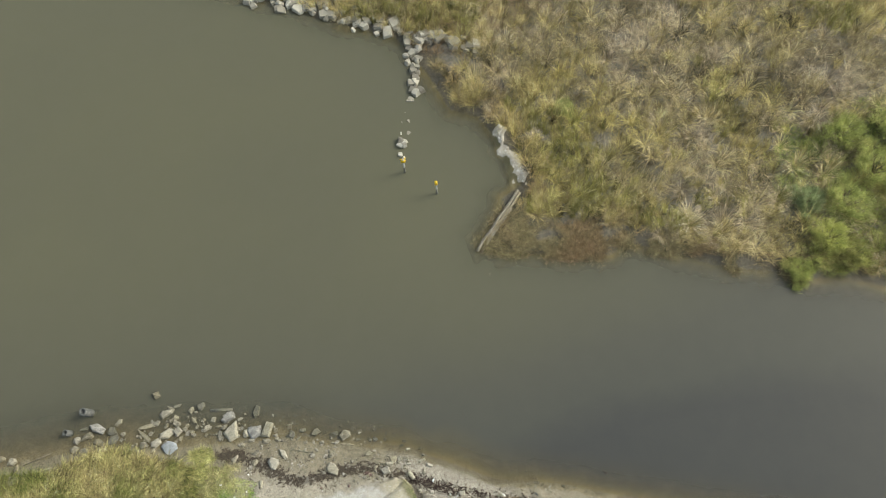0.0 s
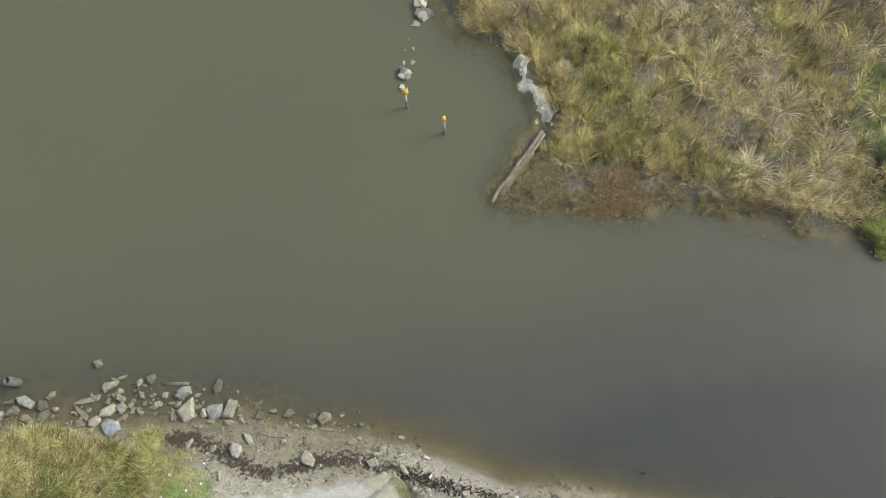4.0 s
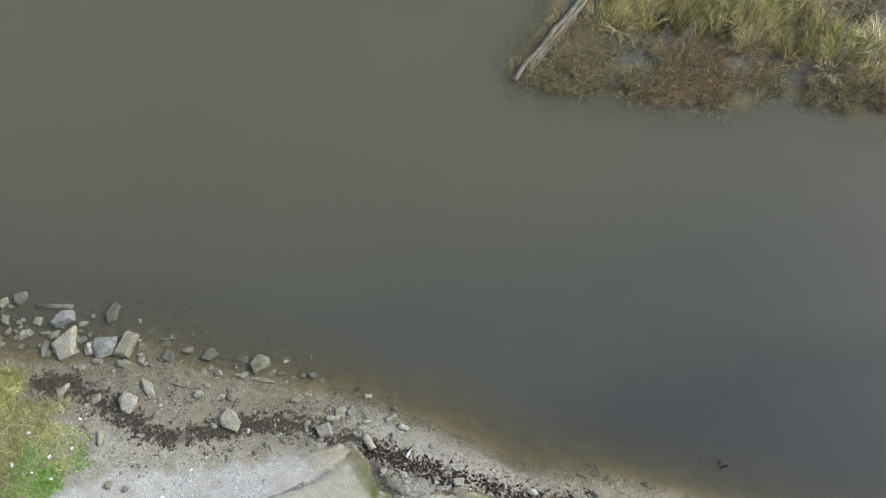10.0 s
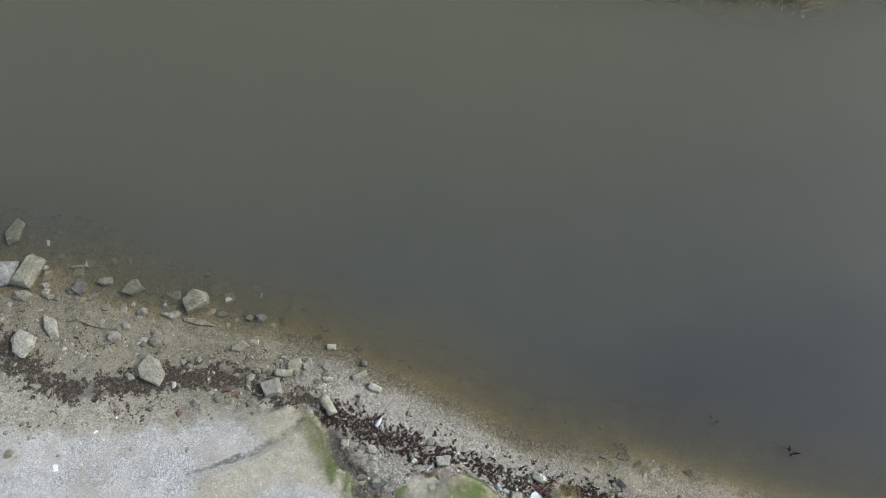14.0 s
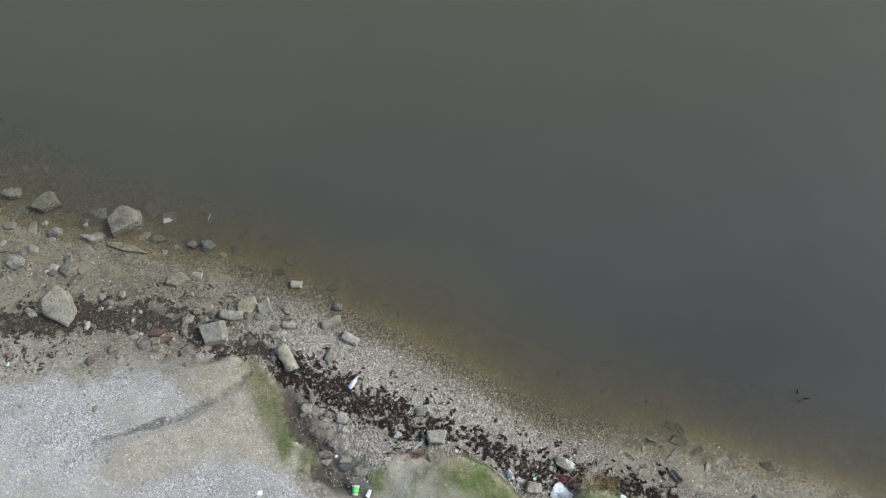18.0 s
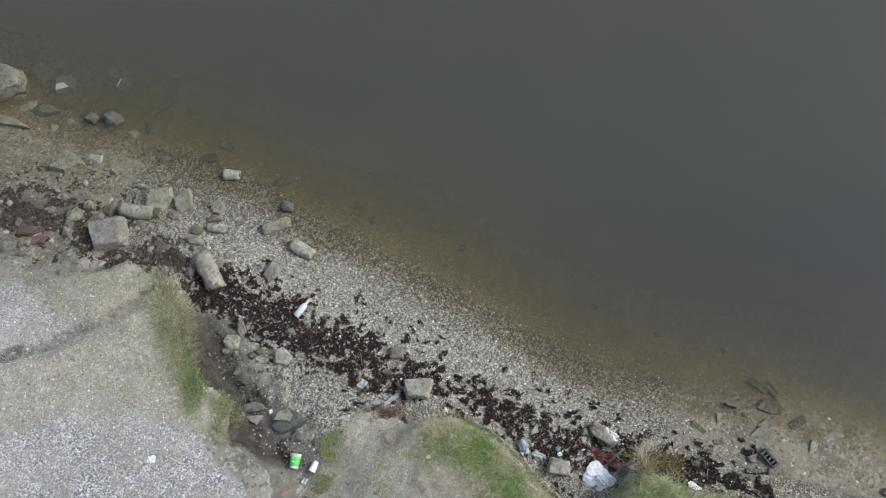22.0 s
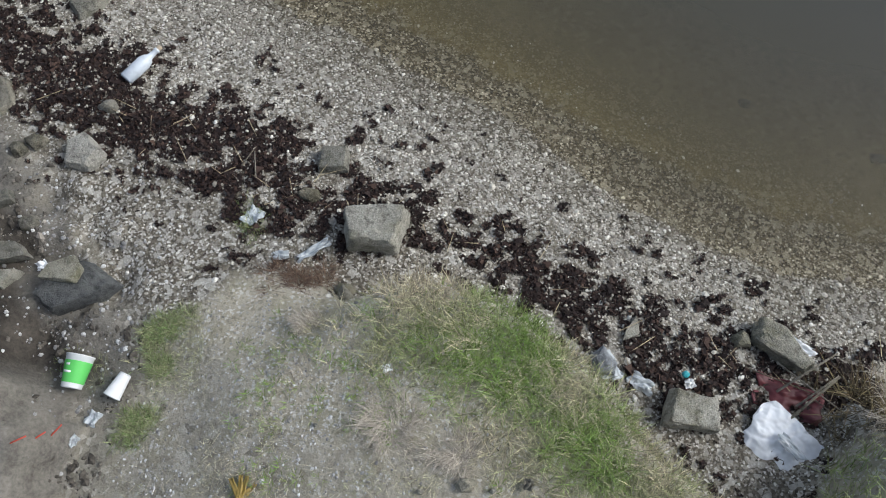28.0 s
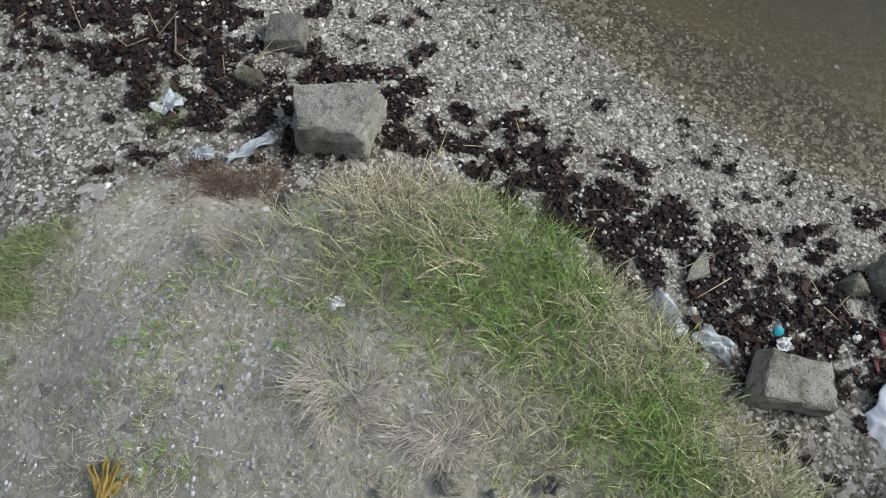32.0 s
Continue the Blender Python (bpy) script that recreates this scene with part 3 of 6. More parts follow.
def stone(name, x, y, length, width, tall, turn, kind, material, label, category="stone", group="", seed=0, sink=0.03, rough=0.035, tilt=(0, 0), z=None, cuts=2, soft=0.0):
    """One stone resting on the ground; tall is how far it stands above the ground or the water."""
    bm = rock_bmesh(seed, kind, soft)
    if length > 0.12:
        bmesh.ops.subdivide_edges(bm, edges=[e for e in bm.edges if e.calc_length() > 0.2], cuts=max(cuts, 4 if length > 0.3 else 3), use_grid_fill=True)
        bmesh.ops.triangulate(bm, faces=bm.faces)
    base = float(height(x, y)) if z is None else z
    total = tall + max(0.0, -base) + sink
    for v in bm.verts:
        q = noise.noise_vector(v.co * 2.6 + Vector((seed * 1.7, 0, 0))) * rough * 0.7 + noise.noise_vector(v.co * 6.5 + Vector((0, seed, 0))) * rough * 0.8 + noise.noise_vector(v.co * 17 + Vector((0, 0, seed))) * rough * 0.4
        v.co += q
        v.co = Vector((v.co.x * length, v.co.y * width, max(v.co.z, 0) * total))
    ob = part(name, bm, material)
    ob.data.set_sharp_from_angle(angle=radians(24))
    ob.matrix_world = pose(x, y, base - sink, tilt[0], tilt[1], turn)
    return tagged(ob, label, category, group)


def cylinder_bm(r0, r1, z0, z1, seg=16, bevel=0.0):
    bm = bmesh.new()
    bmesh.ops.create_cone(bm, cap_ends=True, segments=seg, radius1=r0, radius2=r1, depth=z1 - z0, matrix=Matrix.Translation((0, 0, (z0 + z1) / 2)))
    if bevel:
        rim = [e for e in bm.edges if abs(e.verts[0].co.z - e.verts[1].co.z) < 1e-6]
        bmesh.ops.bevel(bm, geom=rim, offset=bevel, segments=2, affect="EDGES")
    return bm


def box_bm(sx, sy, sz, bevel=0.005, center=(0, 0, 0)):
    bm = bmesh.new()
    bmesh.ops.create_cube(bm, size=1.0, matrix=Matrix.Translation(center) @ Matrix.Diagonal((sx, sy, sz, 1)))
    if bevel:
        bmesh.ops.bevel(bm, geom=list(bm.edges), offset=bevel, segments=2, affect="EDGES")
    return bm


def sheet_bm(sx, sy, seed, crumple, n=28, thick=0.003):
    """A crumpled sheet with an uneven outline, lying near z = 0."""
    bm = bmesh.new()
    bmesh.ops.create_grid(bm, x_segments=n, y_segments=n, size=0.5)
    off = Vector((seed * 3.3, seed, 0))
    for v in bm.verts:
        a = math.atan2(v.co.y, v.co.x)
        q = 0.8 + 0.3 * noise.noise(Vector((math.cos(a) * 1.5, math.sin(a) * 1.5, seed)))
        x, y = v.co.x * q, v.co.y * q
        h = abs(noise.noise(Vector((x * 2.4, y * 2.4, 0)) + off)) + 0.3 * abs(noise.noise(Vector((x * 6, y * 6, 4)) + off))
        v.co = Vector((x * sx, y * sy, h * crumple))
    low = min(v.co.z for v in bm.verts)
    for v in bm.verts:
        v.co.z -= low
    bmesh.ops.solidify(bm, geom=bm.faces[:], thickness=thick)
    return bm


def holder(name, x, y, label, category, z=None, turn=0, tilt=(0, 0), group=""):
    ob = new(name)
    ob.matrix_world = pose(x, y, float(height(x, y)) if z is None else z, tilt[0], tilt[1], turn)
    return tagged(ob, label, category, group)


# ---- stones of the near shore ----
STONE_KINDS = {"s": "slab", "t": "stone", "b": "block"}
STONE_LOOKS = {"S": (STONE, "weathered grey-brown stone"), "P": (PALE_STONE, "pale cream-grey stone"), "A": (AGGREGATE, "whitish concrete lump with exposed aggregate"),
               "B": (SLATE, "blue-grey stone slab"), "C": (LUMP, "old concrete lump with lichen"), "W": (WET_STONE, "dark wet stone, partly under water"),
               "K": (CREAM, "cream concrete lump"), "R": (BRICK, "worn red brickwork fragment"), "D": (DARK_SLAB, "dark grey rough stone slab")}


def stones(rows, where, group, seed):
    for k, (x, y, length, width, turn, code) in enumerate(rows):
        material, look_words = STONE_LOOKS[code[1]]
        kind = STONE_KINDS[code[0]]
        tall = min({"slab": 0.3, "stone": 0.42, "block": 0.5}[kind] * min(length, width) + 0.02, 0.3)
        if code[1] == "W":
            tall = 0.07 * min(1.0, 3 * width) - max(0.0, -float(height(x, y))) if len(code) < 3 else tall
        name = "slab" if kind == "slab" else "concrete_block" if code == "bC" else "brick_fragment" if code[1] == "R" else "stone"
        r = random.Random(seed + k)
        stone(name, x, y, length * 1.1, width * 1.1, tall, turn, kind, material, f"{'flat ' if kind == 'slab' else ''}{look_words} {where}", "stone", group, seed + k,
              tilt=(r.uniform(-5, 5), r.uniform(-5, 5)))


stones([(-15.33, 7.14, 0.45, 0.45, 43, "tS"), (-15.79, 5.55, 1.13, 0.27, 1, "sP"), (-15.88, 5.06, 1.02, 0.24, -48, "sP"), (-15.32, 5.66, 0.4, 0.29, 35, "tS"),
        (-14.77, 6.11, 0.76, 0.48, 18, "tP"), (-14.57, 6.35, 0.45, 0.17, -23, "tS"), (-14.21, 6.41, 0.53, 0.16, 11, "sS"), (-13.48, 6.08, 0.46, 0.31, 44, "tP"),
        (-12.94, 6.2, 0.44, 0.43, 31, "sW+"), (-14.29, 5.81, 0.26, 0.33, 14, "tP"), (-14.58, 5.67, 0.27, 0.2, -6, "tS"), (-14.15, 5.45, 0.31, 0.28, 11, "tP"),
        (-13.87, 5.73, 0.4, 0.35, -6, "sW"), (-13.35, 5.52, 0.51, 0.24, -56, "tP")], "at the water's edge", "stones of the western shore", 100)
stones([(-14.17, 5.09, 0.38, 0.33, 42, "bP"), (-14.79, 5.02, 0.79, 0.42, 16, "tK"), (-15.34, 4.64, 0.62, 0.42, 32, "tK"), (-14.6, 4.29, 0.83, 0.59, -30, "sB"),
        (-15.94, 4.6, 0.48, 0.35, -6, "tS"), (-15.45, 4.25, 0.39, 0.23, 35, "tS"), (-16.27, 4.34, 0.34, 0.19, -35, "tP"), (-16.73, 4.38, 0.57, 0.34, -6, "tP"),
        (-12.69, 5.02, 0.4, 0.28, 44, "tP"), (-13.39, 4.77, 0.26, 0.22, -6, "tP"), (-12.95, 5.62, 0.26, 0.33, 63, "sW"), (-12.57, 5.56, 0.36, 0.33, 46, "sW"),
        (-10.99, 5.74, 0.43, 0.33, -43, "sW")], "in the shallows", "stones of the western shore", 130)
# farther along, under the grassy bank
stones([(-18.4, 5.81, 0.81, 0.47, -27, "tA"), (-18.89, 5.46, 0.64, 0.38, 25, "tS"), (-19.45, 5.37, 0.49, 0.44, 19, "tP"), (-18.29, 5.08, 0.57, 0.39, -20, "tS"),
        (-18.52, 4.92, 0.31, 0.17, -19, "tP"), (-19.06, 5.89, 0.6, 0.19, 14, "sW+"), (-17.6, 5.54, 0.53, 0.51, 41, "sW+"), (-17.25, 5.97, 0.52, 0.26, 38, "sS"),
        (-17.06, 5.37, 0.3, 0.28, 14, "tP"), (-17.55, 5.12, 0.72, 0.44, 37, "sW"), (-19.6, 4.9, 0.48, 0.37, 13, "tP"), (-19.07, 4.79, 0.49, 0.25, 19, "sS"),
        (-18.1, 4.63, 0.53, 0.3, 10, "tP")], "under the grassy bank", "stones of the western shore", 160)
stones([(-22.79, 4.75, 0.48, 0.45, 36, "tP"), (-22.55, 4.33, 0.58, 0.26, 42, "sS"), (-22.29, 3.65, 0.82, 0.59, -20, "tP"), (-21.68, 3.62, 0.58, 0.42, 9, "tP"),
        (-21.08, 3.7, 1.31, 0.56, 25, "sP"), (-23.33, 4.97, 0.3, 0.39, 60, "tS"), (-23.02, 4.03, 0.65, 0.5, 17, "tW+"), (-22.23, 4.0, 0.57, 0.26, -31, "tS")],
       "under the grassy bank", "stones of the western shore", 180)
stones([(-11.54, 5.4, 0.85, 0.56, 7, "tA"), (-11.34, 4.66, 1.18, 0.72, 68, "sK"), (-10.96, 5.25, 0.4, 0.18, 18, "tS"), (-11.79, 4.93, 0.42, 0.22, 36, "tS"),
        (-12.04, 5.02, 0.34, 0.17, -3, "tP"), (-11.99, 4.5, 0.45, 0.22, 94, "tP"), (-10.62, 4.5, 0.45, 0.38, 77, "tK"), (-10.15, 4.47, 0.8, 0.68, -3, "tA"),
        (-9.52, 4.47, 0.7, 0.42, 67, "bC"), (-9.64, 3.94, 0.5, 0.3, -3, "tS"), (-10.38, 4.06, 0.32, 0.2, -3, "tP"), (-9.07, 3.98, 0.22, 0.18, 64, "tP"),
        (-8.96, 3.88, 0.2, 0.15, -3, "tP"), (-10.82, 3.88, 0.28, 0.22, 29, "tP")], "on the muddy foreshore", "stones of the foreshore", 200)
stones([(-11.19, 3.25, 0.41, 0.3, 41, "tP"), (-10.22, 2.89, 0.38, 0.27, 46, "tP"), (-9.24, 2.71, 0.72, 0.48, -56, "tK"), (-8.72, 3.14, 0.7, 0.3, -63, "tK"),
        (-7.79, 3.16, 0.64, 0.12, -17, "sW+"), (-7.26, 2.85, 0.32, 0.26, -3, "tP"), (-6.29, 2.74, 0.42, 0.26, 17, "tP"), (-6.29, 2.04, 0.68, 0.5, -48, "sK"),
        (-6.76, 3.47, 0.27, 0.21, -3, "tS"), (-6.76, 1.93, 0.28, 0.14, -30, "tP"), (-9.89, 1.83, 0.42, 0.24, 86, "tK"), (-8.84, 1.8, 0.16, 0.11, -3, "tS"),
        (-9.1, 4.17, 0.17, 0.15, -3, "tP"), (-10.16, 3.37, 0.3, 0.22, -3, "tS"), (-9.43, 0.48, 0.26, 0.2, 86, "tP"), (-8.93, 0.35, 0.24, 0.15, 62, "tP")],
       "on the muddy foreshore", "stones of the foreshore", 230)
stones([(-10.07, 5.5, 0.73, 0.35, 74, "sW+"), (-10.88, 5.8, 0.52, 0.34, -3, "sW"), (-7.03, 4.02, 0.5, 0.37, -3, "sW+"), (-7.72, 4.21, 0.39, 0.21, 6, "sW+"), (-8.29, 4.08, 0.32, 0.43, -3, "sW+"), (-8.41, 4.6, 0.39, 0.07, 2, "sW+"),
        (-8.02, 5.04, 0.45, 0.17, -3, "sW"), (-6.22, 4.63, 0.22, 0.16, -3, "sW"), (-9.12, 5.19, 0.23, 0.17, -3, "sW"), (-9.07, 5.52, 0.36, 0.15, -3, "sW"),
        (-4.37, 3.3, 0.19, 0.2, -3, "sW"), (-4.1, 3.31, 0.17, 0.22, -3, "sW"), (-12.58, 5.74, 0.34, 0.49, 99, "sW"), (-8.45, 4.01, 0.18, 0.3, 74, "sW"),
        (-7.96, 3.83, 0.29, 0.1, 40, "sW+"), (-8.3, 3.3, 0.3, 0.12, 20, "sW+")], "in the shallows", "sunken stones", 260)
stones([(-5.54, 3.66, 0.62, 0.55, -3, "sS"), (-6.04, 3.35, 0.31, 0.17, 19, "tP"), (-5.5, 3.18, 0.76, 0.13, -16, "sS"), (-4.3, 3.21, 0.17, 0.18, 99, "sW+"),
        (-4.02, 3.22, 0.19, 0.26, 84, "tW+"), (-4.43, 2.57, 0.44, 0.27, 11, "sC"), (-3.2, 2.1, 0.36, 0.28, 22, "sC"), (-3.73, 1.94, 0.22, 0.16, 11, "tS"),
        (-4.13, 1.84, 0.23, 0.17, 45, "tP"), (-3.99, 1.98, 0.15, 0.17, 67, "tS"), (-3.63, 1.62, 0.38, 0.34, 16, "bK"), (-2.69, 1.73, 0.15, 0.12, 0, "tP"),
        (-2.52, 1.88, 0.2, 0.1, 11, "tS"), (-2.69, 1.59, 0.22, 0.14, -18, "tP"), (-2.62, 1.19, 0.15, 0.13, 65, "tS"), (-1.74, 1.26, 0.27, 0.16, 79, "tC")],
       "on the shell beach", "stones of the beach", 300)
stones([(-5.21, 1.31, 0.21, 0.16, 51, "tP"), (-4.72, 1.4, 0.21, 0.18, 22, "tP"), (-4.55, 1.42, 0.18, 0.14, 0, "tP"), (-4.49, 1.3, 0.2, 0.09, 11, "tP"),
        (-6.33, 2.86, 0.26, 0.19, 82, "tP"), (-5.32, 2.27, 0.14, 0.13, 0, "tS"), (-5.07, 2.36, 0.13, 0.1, 90, "tS"), (-5.66, 1.71, 0.15, 0.08, -43, "tP"),
        (-0.1, -0.35, 0.1, 0.08, 81, "tP"), (-3.46, 2.28, 0.16, 0.1, 1, "tS"), (-5.6, 2.0, 0.13, 0.08, 33, "tP"), (-4.14, 1.61, 0.15, 0.1, -44, "tS"),
        (-6.23, 3.38, 0.18, 0.1, 0, "tS"), (-5.07, 1.19, 0.11, 0.1, 45, "tP"), (-2.5, 2.04, 0.17, 0.17, 33, "sC"), (-2.97, 1.91, 0.16, 0.12, 11, "tC")],
       "among wrack on the beach", "stones of the beach", 330)
stones([(-6.11, 3.76, 0.5, 0.39, 0, "sW"), (-4.97, 3.35, 0.38, 0.24, 0, "tW"), (-2.75, 2.74, 0.26, 0.15, 0, "sW"), (-2.56, 2.94, 0.24, 0.18, -29, "sW"),
        (-2.88, 2.09, 0.34, 0.27, 33, "sC"), (-1.83, 2.45, 0.2, 0.16, 0, "tW"), (-1.7, 2.11, 0.19, 0.16, 0, "tW+"), (-0.9, 2.16, 0.21, 0.06, 0, "sW"),
        (-0.69, 2.0, 0.13, 0.07, -67, "sW"), (-6.2, 4.63, 0.27, 0.14, 0, "sW"), (-5.75, 4.24, 0.18, 0.1, 0, "sW"), (-6.22, 4.31, 0.17, 0.1, 23, "sW"),
        (-3.48, 3.45, 0.28, 0.13, 67, "sW"), (-4.34, 3.77, 0.14, 0.1, 0, "sW"), (-3.7, 3.82, 0.22, 0.12, 22, "sW"), (-3.08, 3.41, 0.17, 0.11, 0, "sW")],
       "under shallow water", "sunken stones", 360)
stones([(-1.47, 0.26, 0.21, 0.2, 16, "sK"), (-0.26, 0.37, 0.13, 0.125, 4, "bC"), (-0.35, 0.16, 0.11, 0.09, 4, "tS"), (1.74, -0.37, 0.11, 0.09, 24, "tC"),
        (1.22, -0.38, 0.17, 0.07, 75, "sC"), (1.08, -0.55, 0.15, 0.12, -58, "tB"), (0.5, -1.12, 0.08, 0.065, 24, "tK"), (-1.67, -0.39, 0.18, 0.13, 8, "sC"), (-1.69, -0.28, 0.26, 0.11, 6, "sC"),
        (-1.33, -0.41, 0.35, 0.22, 18, "sD"), (-2.04, 0.4, 0.2, 0.17, 11, "tC"), (-1.95, 0.56, 0.24, 0.09, 112, "sS"), (-2.15, 0.5, 0.1, 0.08, 11, "tS"), (-1.43, 0.56, 0.1, 0.07, 3, "tS"),
        (-0.12, -0.32, 0.1, 0.07, 4, "tC"), (-1.73, 0.32, 0.11, 0.08, 3, "tS"), (-2.1, 0.3, 0.1, 0.07, 3, "tS"), (-1.98, 0.28, 0.08, 0.08, 14, "tS"), (-1.8, 0.27, 0.08, 0.09, 13, "tS"), (-1.93, 0.08, 0.12, 0.08, 70, "sW+"), (-1.78, -0.02, 0.14, 0.09, 10, "sW+"), (-1.62, -0.12, 0.1, 0.08, 50, "tS")],
       "beside the eroded turf bank", "stones by the bank", 400)
stone("stone", -1.36, -0.36, 0.21, 0.14, 0.05, 14, "slab", CONCRETE, "tan flat stone resting on a dark grey slab", "stone", "stones by the bank", 431, 0.0,
      z=float(height(-1.34, -0.44)) + 0.075)
# the three big concrete lumps
stone("concrete_block", -0.01, -0.01, 0.29, 0.235, 0.17, 3, "block", CONCRETE, "big squared concrete block half sunk in dark wrack", "concrete block", "concrete blocks", 441, rough=0.05, cuts=4, soft=0.03)
stone("concrete_block", 1.455, -0.735, 0.22, 0.17, 0.14, -4, "block", CONCRETE, "wedge-shaped concrete block beside the turf bank", "concrete block", "concrete blocks", 442, rough=0.05, cuts=4, soft=0.03)
stone("concrete_slab", 1.91, -0.375, 0.46, 0.155, 0.12, -37, "slab", CONCRETE, "long rounded concrete slab lying over dark wrack", "concrete slab", "concrete blocks", 443, rough=0.05, cuts=4, soft=0.06, tilt=(4, -3))
stones([(-4.58, 1.62, 0.34, 0.2, 22, "sR"), (-5.5, 1.1, 0.18, 0.15, 69, "tR"), (-4.44, 1.48, 0.22, 0.13, 22, "sR"), (-6.9, 1.2, 0.12, 0.09, 0, "tR")],
       "on the upper beach", "brick fragments", 450)


def concrete_core(x, y, length, radius, turn, pitch, seed, hollow, label):
    """A broken length of round concrete post lying on the beach."""
    ob = holder("concrete_post_stump", x, y, label, "concrete stump", z=float(height(x, y)) + radius * 0.62, turn=turn, tilt=(0, pitch), group="round concrete stumps")
    bm = cylinder_bm(radius, radius * 0.93, -length / 2, length / 2, 20, radius * 0.16)
    bmesh.ops.subdivide_edges(bm, edges=[e for e in bm.edges if e.calc_length() > length * 0.5], cuts=7)
    for v in bm.verts:
        v.co += noise.noise_vector(v.co * 14 + Vector((seed, 0, 0))) * radius * 0.16
        if v.co.z > length * 0.3:
            v.co.z += noise.noise(v.co * 22 + Vector((0, seed, 0))) * radius * 0.5
    bmesh.ops.rotate(bm, verts=bm.verts, matrix=Matrix.Rotation(radians(90), 3, "Y"))
    part("shaft", bm, CONCRETE, ob)
    # a solid dark disc paints the shaded recess of the end
    if hollow:
        bm = cylinder_bm(radius * 0.62, radius * 0.55, 0, length * 0.12, 14)
        bmesh.ops.rotate(bm, verts=bm.verts, matrix=Matrix.Rotation(radians(90), 3, "Y"))
        bmesh.ops.translate(bm, verts=bm.verts, vec=(length * 0.42, 0, 0))
        part("broken_core", bm, WET_STONE, ob, "dark disc painting the shade of a hollow end")


concrete_core(-2.42, 2.5, 0.19, 0.065, -4, 0, 1, True, "short hollow concrete stump at the water's edge")
concrete_core(-3.42, 1.92, 0.38, 0.085, -5, 3, 2, False, "half-buried round concrete stump among stones")
concrete_core(-2.45, 1.76, 0.23, 0.055, -3, 0, 3, False, "thin round concrete stump among shells")
concrete_core(-1.79, 1.84, 0.33, 0.07, 21, -3, 4, False, "round concrete stump lying at the water's edge")
concrete_core(-1.45, 1.56, 0.3, 0.075, -28, 8, 5, True, "broken concrete stump with a dark end by the water")
concrete_core(-2.41, 1.19, 0.45, 0.105, -57, 4, 6, False, "thick round concrete stump beside the wrack")

# bricks and slabs half buried in the silt of the eastern beach
OCHRE = rock_material("ochre_brick", (0.15, 0.125, 0.07), (0.25, 0.21, 0.125), 0.3, 0.3)
GREY_BRICK = rock_material("grey_brick", (0.09, 0.095, 0.1), (0.18, 0.185, 0.19), 0.25, 0.05)


def hollow_brick(x, y, length, width, turn, cells, material, label, floor=-0.02, tall=0.05, tilt=(0, 0), lift=0.0):
    """A brick with open cells: two rails, cross walls and a sunken floor."""
    ob = holder("perforated_brick" if cells > 2 else "frogged_brick", x, y, label, "brick", z=float(height(x, y)) - 0.015 + lift, turn=turn, tilt=tilt, group="bricks in the silt")
    wall = width * 0.2
    bm = bmesh.new()
    bars = [(length, wall, 0, s * (width - wall) / 2) for s in (-1, 1)]
    bars += [(wall * (1.6 if k in (0, cells) else 1), width, (k / cells - 0.5) * (length - wall * 1.6), 0) for k in range(cells + 1)]
    for sx, sy, px, py in bars:
        bmesh.ops.create_cube(bm, size=1.0, matrix=Matrix.Translation((px, py, tall / 2)) @ Matrix.Diagonal((sx, sy, tall * (1 if sx == length else 0.985), 1)))
    for v in bm.verts:
        v.co += noise.noise_vector(v.co * 30) * 0.0025
    part("body", bm, material, ob, smooth_faces=False)
    part("cell_floor", box_bm(length * 0.94, width * 0.94, 0.01, 0, (0, 0, tall + floor - 0.01)), WET_STONE if cells > 2 else CONCRETE, ob, "silted cell floor")
    return ob


hollow_brick(3.625, 0.215, 0.19, 0.07, -40, 2, OCHRE, "ochre brick with two frogs lying in shallow water", -0.012, lift=0.008)
hollow_brick(3.755, 0.18, 0.19, 0.07, -52, 2, OCHRE, "ochre brick with two frogs lying in shallow water", -0.012, lift=0.008)
hollow_brick(3.62, -0.54, 0.19, 0.08, -50, 4, GREY_BRICK, "dark grey brick with four square holes lying on shells", -0.035, 0.07, (8, 0), 0.01)
for x, y, length, width, tilt_x, turn, material, words in (
        (2.94, -0.26, 0.18, 0.09, 10, -42, LUMP, "olive brick tilted out of the silt"), (3.17, -0.17, 0.16, 0.07, 4, 84, LUMP, "olive brick sunk flush in wet silt"),
        (3.55, -0.28, 0.18, 0.085, 7, 40, LUMP, "olive brick tilted out of wet silt"), (3.63, -0.19, 0.18, 0.085, 5, 36, LUMP, "olive brick sunk in wet silt"),
        (3.43, -0.36, 0.09, 0.06, 4, -40, LUMP, "broken brick end in wet silt"), (3.13, -0.4, 0.12, 0.07, -6, 10, WET_STONE, "grey tile fragment in the silt"),
        (3.44, -0.1, 0.07, 0.045, 3, -35, WET_STONE, "dark brick end in the silt"), (3.36, -0.74, 0.2, 0.09, 4, -4, LUMP, "pale olive brick among wrack"),
        (3.52, -0.74, 0.15, 0.08, -3, -8, LUMP, "pale olive brick among wrack"), (3.98, -0.16, 0.2, 0.1, 4, 30, WET_STONE, "dark brick under shallow water"),
        (4.1, -0.42, 0.18, 0.09, 5, 70, LUMP, "olive brick among wrack"), (4.35, -0.28, 0.18, 0.09, -5, 20, LUMP, "olive brick in wet silt")):
    ob = part("half_buried_brick", box_bm(length * 0.92, width * 0.85, 0.06, 0.004, (0, 0, 0.006)), material, smooth_faces=False)
    ob.matrix_world = pose(x, y, float(height(x, y)) - 0.024, tilt_x * 1.3, 0, turn)
    tagged(ob, words, "brick", "bricks in the silt")
